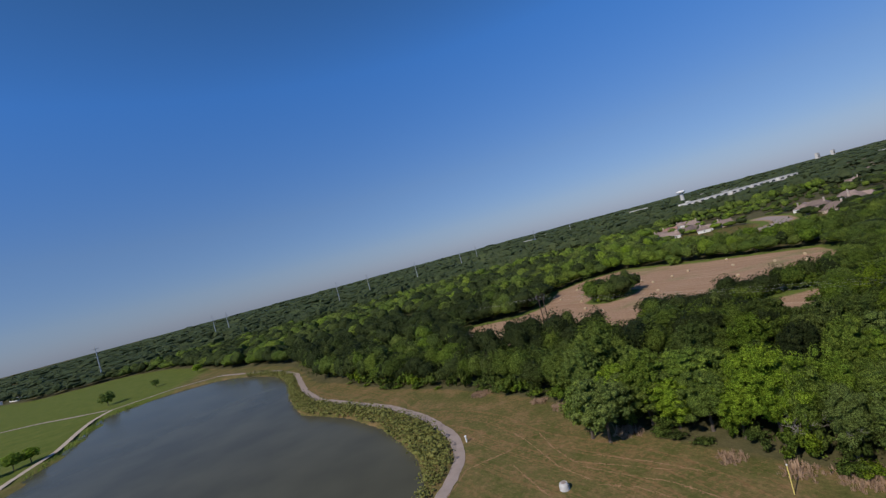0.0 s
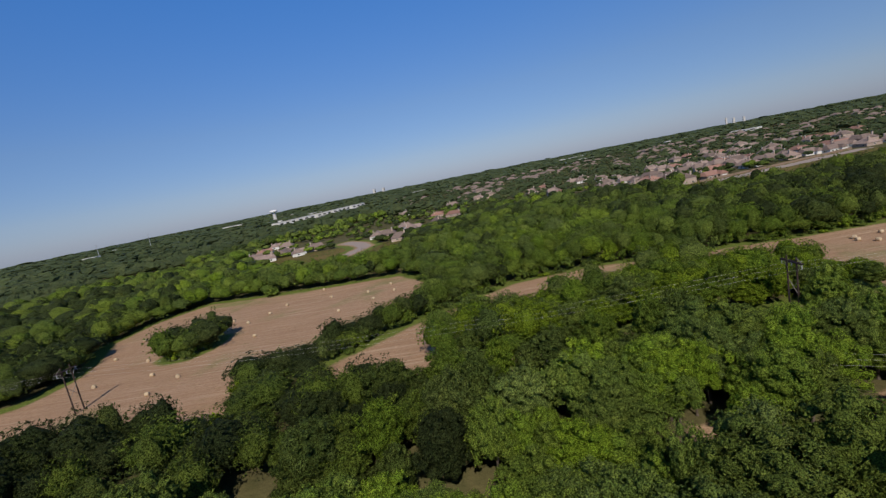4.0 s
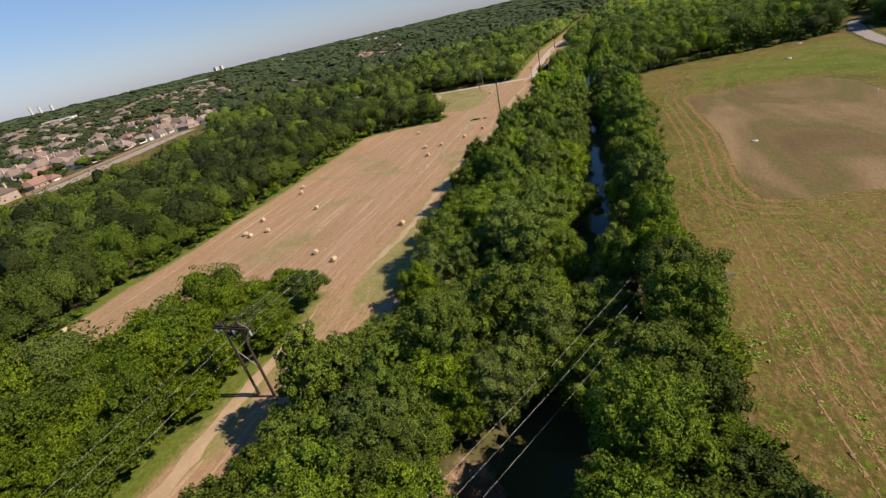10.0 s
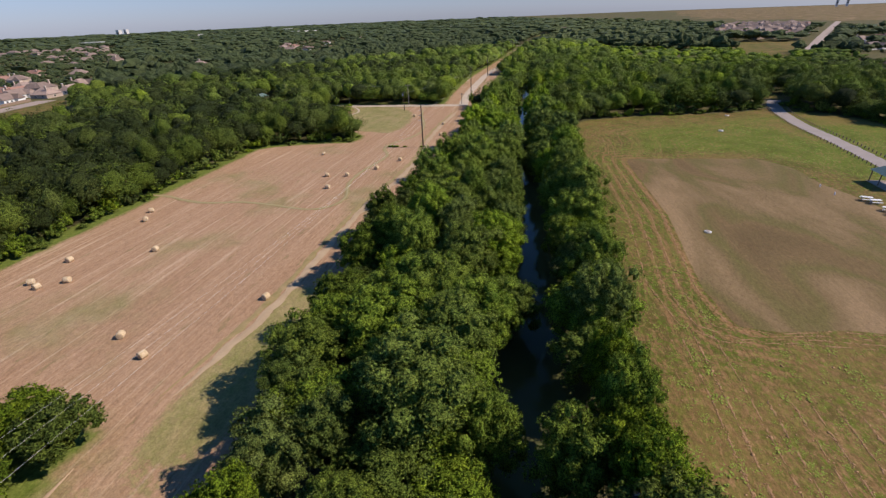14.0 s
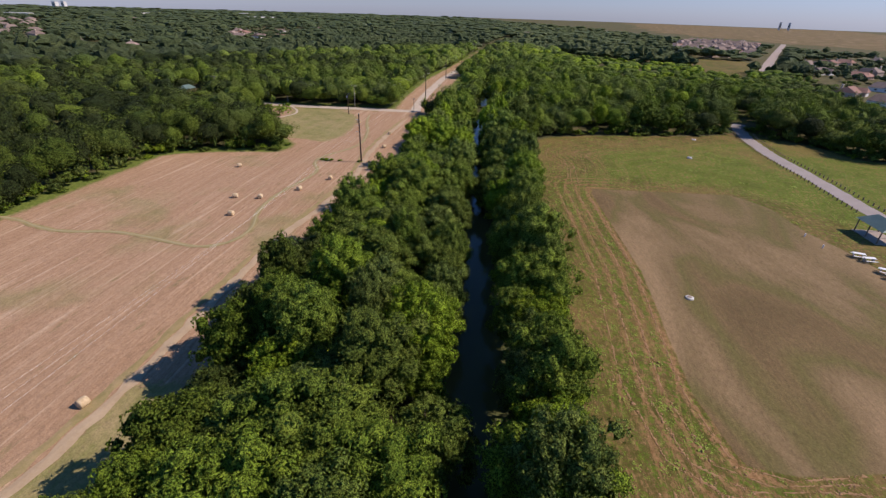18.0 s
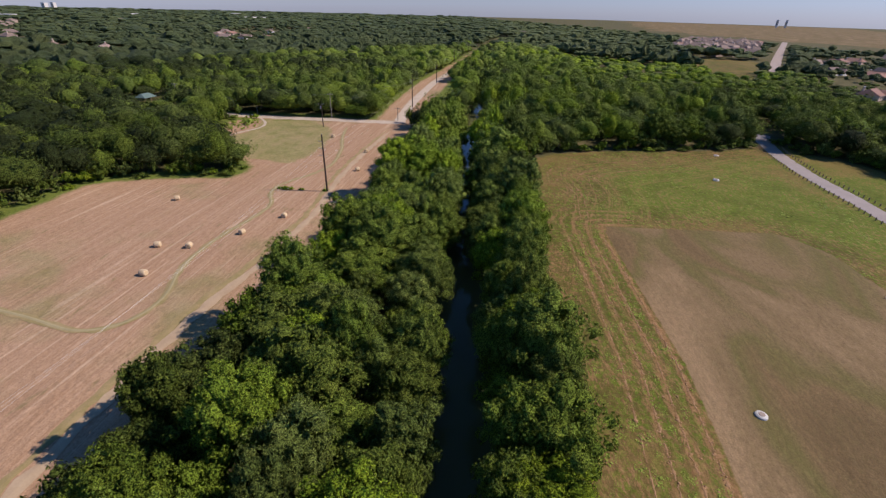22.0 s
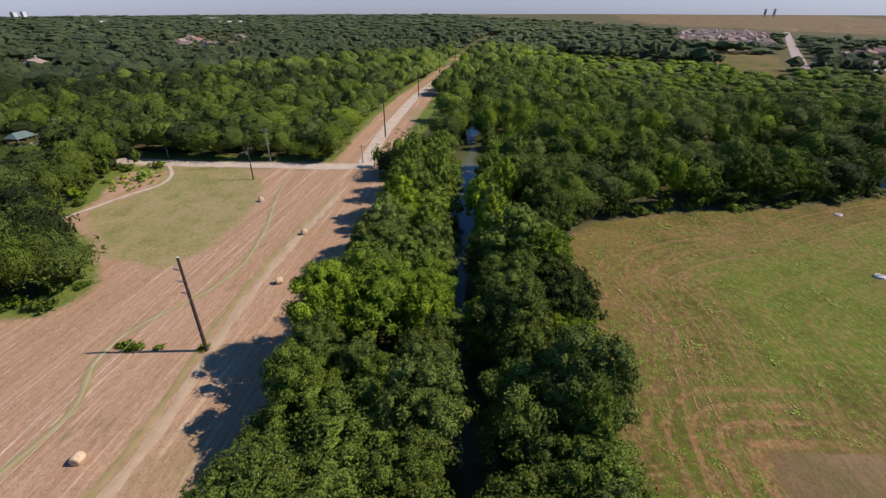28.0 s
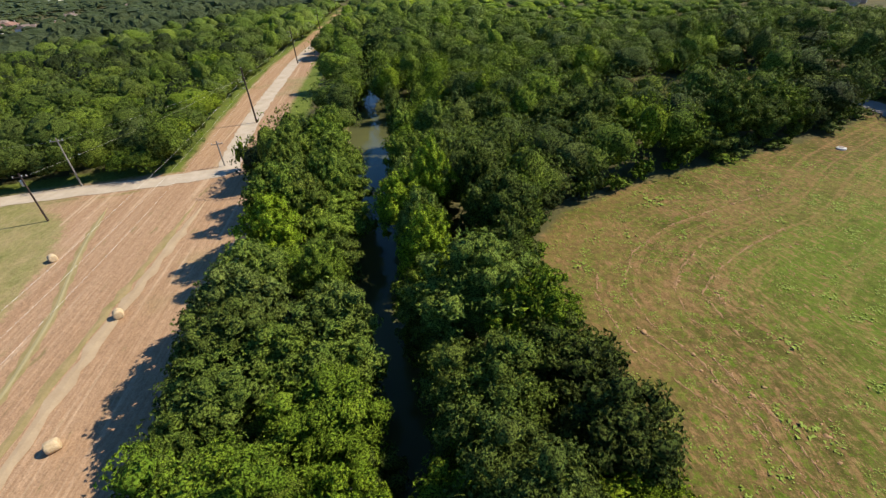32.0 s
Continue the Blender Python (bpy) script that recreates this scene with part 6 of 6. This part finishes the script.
# bright weeds and saplings along the fields' wooded edges
x, y = scatter(31, -80, 270, -215, 270, 2.6)
h_ = np.maximum(inside_distance(x, y, HAY_E), inside_distance(x, y, HAY_W))
h_ = np.minimum(h_, -np.maximum(inside_distance(x, y, ISLE_E), inside_distance(x, y, ISLE_W)))
m_ = np.maximum(inside_distance(x, y, MEADOW), inside_distance(x, y, OPEN_A))
k = (line_distance(x, y, FLIGHT) < 135) & (((h_ < -0.3) & (h_ > -3.2)) | ((m_ < -0.2) & (m_ > -3.4))) & (line_distance(x, y, TRACK) > 2.6) & (inside_distance(x, y, ISLE_E) < -3) & (line_distance(x, y, ROAD_M) > 3.4) & (line_distance(x, y, CREEK) > 3) & (inside_distance(x, y, SPOIL) < -1) & (line_distance(x, y, ROAD_X) > 3.5) & (line_distance(x, y, ROAD_S) > 3)
massed("edge_shrubs", SHRUBS, x[k], y[k], np.exp(lrng.normal(0.28, 0.28, k.sum())), np.exp(lrng.normal(0.0, 0.3, k.sum())) * np.where(np.maximum(h_, m_)[k] < -1.0, 1.8, 0.7), LEAF_STUFF, "bright green shrubs and weeds along the field edges", np.clip(lrng.normal(0.55, 0.25, k.sum()), 0, 1))
# a lone bush in the hay field, and weeds at the pole's foot
bush_x, bush_y = np.array([111.7, 112.9, 110.6, 185.0, 185.6, 186.3, 187.0, 179.1, 183.2]), np.array([212.0, 211.2, 213.2, -65.9, -65.2, -65.4, -64.6, -70.6, -67.4])
bush_s = np.array([2.3, 1.9, 1.8, 0.8, 0.75, 0.8, 0.6, 0.7, 0.6])
massed("lone_weeds", SHRUBS, bush_x, bush_y, bush_s, bush_s * np.where(bush_y > 0, 1.0, 0.38), LEAF_STUFF, "low green bush and weeds in mown stubble", np.where(bush_y > 0, 0.7, 0.97))
# tall weeds in the corner between the gravel road and the worn track
x, y = scattered_in([(259, -94), (250, -94.5), (244, -91), (242.6, -84), (245, -78), (252, -84)], 0.9, 36)
k = lrng.random(len(x)) < 0.3
low_growth("corner_weeds", x[k], y[k], np.exp(lrng.normal(-1.0, 0.35, k.sum())), SHRUBS, WEED, "tall bright green weeds at the field corner")
# tall dry grass in patches along the pasture's edge
x, y = scatter(37, -8, 40, 40, 112, 0.42)
spots = [(17.5, 69.5, 2.2), (24.5, 55.5, 1.6), (28.5, 49.5, 2.0), (32.5, 45.8, 2.6), (12.4, 86.0, 2.2), (9.5, 92.0, 1.8), (-1, 107, 2.4)]
k = np.max([r * lrng.uniform(0.5, 1.2, len(x)) - np.hypot(x - a, y - b) for a, b, r in spots], axis=0) > 0
low_growth("dry_grass", x[k], y[k], np.exp(lrng.normal(-0.5, 0.3, k.sum())), [tuft_arrays(760 + q, 14, 0.8, 0.4) for q in range(5)], STRAWGRASS, "tall pinkish dry grass along the wood's edge")
# reeds between lake and footpath
x, y = scatter(32, -110, 0, 40, 260, 1.15)
k = (inside_distance(x, y, LAKE) < 0.3) & (line_distance(x, y, PATH_LAKE) > 1.8) & (inside_distance(x, y, LAKE) > -9)
pth = np.array(PATH_LAKE)
side = np.array([np.hypot(*(pth - (a, b)).T).argmin() for a, b in zip(x, y)])
lake_side = np.array([(pth[min(i + 1, len(pth) - 1)] - pth[max(i - 1, 0)]) for i in side])
rel = np.c_[x, y] - pth[side]
k &= lake_side[:, 0] * rel[:, 1] - lake_side[:, 1] * rel[:, 0] > 0
REEDS = [tuft_arrays(700 + q, 9, 0.9, 0.55) for q in range(5)]
MARSH = [crown_arrays(740 + q, 4, 8, 0.16, ICO1, 4, 0.75, 0.95, 0.0, cut=True) for q in range(5)]
low_growth("lake_reeds", x[k], y[k], np.exp(lrng.normal(0, 0.28, k.sum())), MARSH, REED, "dense yellow-green reeds and weeds on the lake shore")
# tufts in the meadow, thicker along the worn rows
def rosette(seed):
    rng = np.random.default_rng(seed)
    c = np.c_[rng.normal(0, 0.24, (18, 2)), rng.uniform(0.01, 0.08, 18)]
    return leaf_cards(rng, c, np.tile([0, 0, 1.0], (18, 1)), 0.085, 0.22)


x, y = scattered_in(MEADOW, 0.95, 33, 0.5)
dd = np.minimum(soft_inside(x, y, [(52, 16), (80, -10), (107, -50), (147, -106), (160, -126)]), soft_inside(x, y, [(147, -106), (160, -127), (144, -149), (121, -182)]))
br = inside_distance(x, y, BROWN)
k = (x > 40) & (y < 20) & (br < -0.5) & (lrng.random(len(x)) < np.where(dd < 22, np.where(np.sin(dd * 2.3) > 0.2, 0.7, 0.12), np.where(np.sin(x * 0.41 + 1.3 * np.sin(y * 0.23)) + np.sin(y * 0.37 - x * 0.17) > 0.5, 0.42, 0.08))) & (line_distance(x, y, ROAD_M) > 3) & (y > -160)
low_growth("meadow_tufts", x[k], y[k], np.exp(lrng.normal(-0.15, 0.4, k.sum())), [rosette(720 + q) for q in range(6)], WEED, "low green grass tufts over the meadow")
# dug clods along wheel ruts, along the worn rows and round the bare patch
RUTS = [[(141, -107), (143, -108), (148, -111), (152, -117), (153, -122)], [(135, -99), (140, -108), (143, -112), (147, -115), (150, -120), (150, -126), (147, -133), (143, -138), (137, -145)],
        [(141, -115), (144, -117), (145.4, -121), (145, -125), (143, -131)], [(140, -116), (143, -121), (142, -125), (139, -131), (135, -137)], [(139, -120), (141, -120), (142, -122)],
        [(133, -97), (139, -107.5), (143.5, -111), (148, -114)], [(131.5, -97.5), (138, -108), (142, -112.5)],
        [(-1, 70), (1, 62), (2.4, 57)], [(1.5, 81), (3, 76), (5, 66), (8, 60)], [(8, 64), (13, 58), (16, 55), (19, 49)], [(8, 59), (12, 56), (14.5, 52)], [(5.5, 78), (6, 72), (7.4, 66), (12, 62), (17.5, 57)],
        [(-12, 66), (-8, 73), (0, 75)], [(11, 66), (16, 60.5), (21, 54)]]
for q in (0.9, 3.1, 5.2, 7.3):
    RUTS.append([(66 + 0.5 * q, -53 + 0.85 * q), (76 + 0.45 * q, -46.5 + 0.9 * q), (81 + 0.55 * q, -41 + 0.85 * q), (85 + 0.7 * q, -39 + 0.6 * q), (91 + 0.86 * q, -45 + 0.5 * q), (98 + 0.86 * q, -56 + 0.5 * q),
                 (105 + 0.82 * q, -67 + 0.57 * q), (116 + 0.78 * q, -81 + 0.62 * q), (125 + 0.78 * q, -92 + 0.62 * q)])
for q in np.arange(3.0, 27.0, 1.9):
    o = q + 0.35 * math.sin(q * 5)
    RUTS.append([(59 - 0.8 * o, 11 - 0.6 * o), (74 - 0.8 * o, -6 - 0.6 * o), (86 - 0.8 * o, -23 - 0.6 * o), (92 - 0.8 * o, -31 - 0.6 * o)][:4 if q < 8 else 3])
rx, ry = [], []
for line in RUTS:
    for (ax, ay), (cx, cy) in zip(line[:-1], line[1:]):
        length = math.hypot(cx - ax, cy - ay)
        t = lrng.random(int(length * 11))
        rx.append(ax + (cx - ax) * t - (cy - ay) / length * lrng.normal(0, 0.15, len(t)))
        ry.append(ay + (cy - ay) * t + (cx - ax) / length * lrng.normal(0, 0.15, len(t)))
rx, ry = np.concatenate(rx), np.concatenate(ry)
RV, RF = [], []
for line in RUTS:
    p = np.array(line, float)
    s_ = np.r_[0, np.cumsum(np.hypot(*np.diff(p, axis=0).T))]
    at_s = 0.0
    while at_s < s_[-1] - 1:
        end = min(s_[-1], at_s + lrng.uniform(0.8, 3.6))
        q = np.arange(at_s, end, 0.22)
        if len(q) > 3:
            c = np.c_[np.interp(q, s_, p[:, 0]), np.interp(q, s_, p[:, 1])] + lrng.normal(0, 0.03, (len(q), 2))
            d_ = np.gradient(c, axis=0)
            nrm = np.c_[-d_[:, 1], d_[:, 0]] / (np.hypot(*d_.T)[:, None] + 1e-9)
            half = (0.075 * np.sin(np.linspace(0.15, 3.0, len(q))) ** 0.5 * np.exp(lrng.normal(0, 0.35, len(q))))[:, None]
            a, b = c + nrm * half, c - nrm * half * np.exp(lrng.normal(0, 0.3, (len(q), 1)))
            z = land(c[:, 0], c[:, 1])[:, None]
            base = sum(len(w) for w in RV)
            RV.append(np.r_[np.c_[a, z + 0.012], np.c_[c, z + 0.035], np.c_[b, z + 0.012]])
            m = len(q)
            for o in (0, m):
                RF.append(np.stack([np.arange(m - 1) + o, np.arange(m - 1) + o + m, np.arange(m - 1) + o + m + 1, np.arange(m - 1) + o + 1], -1) + base)
        at_s = end + lrng.uniform(0.1, 1.3)
tagged(new("soil_ruts", np_mesh("soil_ruts", np.concatenate(RV), np.concatenate(RF), CLOD, {}, False)), "broken reddish ridges of soil along wheel ruts", "soil", kind="stuff")
k = np.sin(rx * 1.3 + 2 * np.sin(ry * 0.7)) + np.sin(ry * 0.55 + rx * 0.31) + lrng.normal(0, 0.5, len(rx)) > -0.2
rx, ry = rx[k], ry[k]
x, y = scattered_in(MEADOW, 0.62, 34, 1.0)
dd = np.minimum(soft_inside(x, y, [(52, 16), (80, -10), (107, -50), (147, -106), (160, -126)]), soft_inside(x, y, [(147, -106), (160, -127), (144, -149), (121, -182)]))
br = inside_distance(x, y, BROWN)
k = (x > 55) & (y > -150) & (br < -0.4) & (((dd < 26) & (dd > 2) & (lrng.random(len(x)) < np.where(np.sin(dd * 2.3) < -0.6, 0.30, 0.07))) | ((br > -2.2) & (lrng.random(len(x)) < 0.12)))
x, y = np.r_[rx, x[k]], np.r_[ry, y[k]]
v, f = ICO1
CLODS = [(v * np.array([0.085, 0.06, 0.028]) * (1 + 0.25 * np.random.default_rng(q).normal(size=len(v)))[:, None], f[(v[f].mean(1)[:, 2] > -0.3)]) for q in range(6)]
c_ = massed("soil_clods", CLODS, x, y, np.exp(lrng.normal(-0.1, 0.45, len(x))), np.ones(len(x)), CLOD, "reddish clods of turned soil in rows", lift=0.0)
c_["category"] = "soil"
# dark sedge along the dam's foot
x, y = scatter(35, -215, -140, 130, 275, 1.3)
k = (inside_distance(x, y, LAKE) < 0.6) & (inside_distance(x, y, LAKE) > -1.6) & (line_distance(x, y, [(-171, 247), (-177, 234), (-168, 212), (-154, 182), (-146, 155)]) < 4)
low_growth("dam_sedge", x[k], y[k], np.exp(lrng.normal(-0.2, 0.25, k.sum())), REEDS, WEED, "dark green sedge along the lake dam")

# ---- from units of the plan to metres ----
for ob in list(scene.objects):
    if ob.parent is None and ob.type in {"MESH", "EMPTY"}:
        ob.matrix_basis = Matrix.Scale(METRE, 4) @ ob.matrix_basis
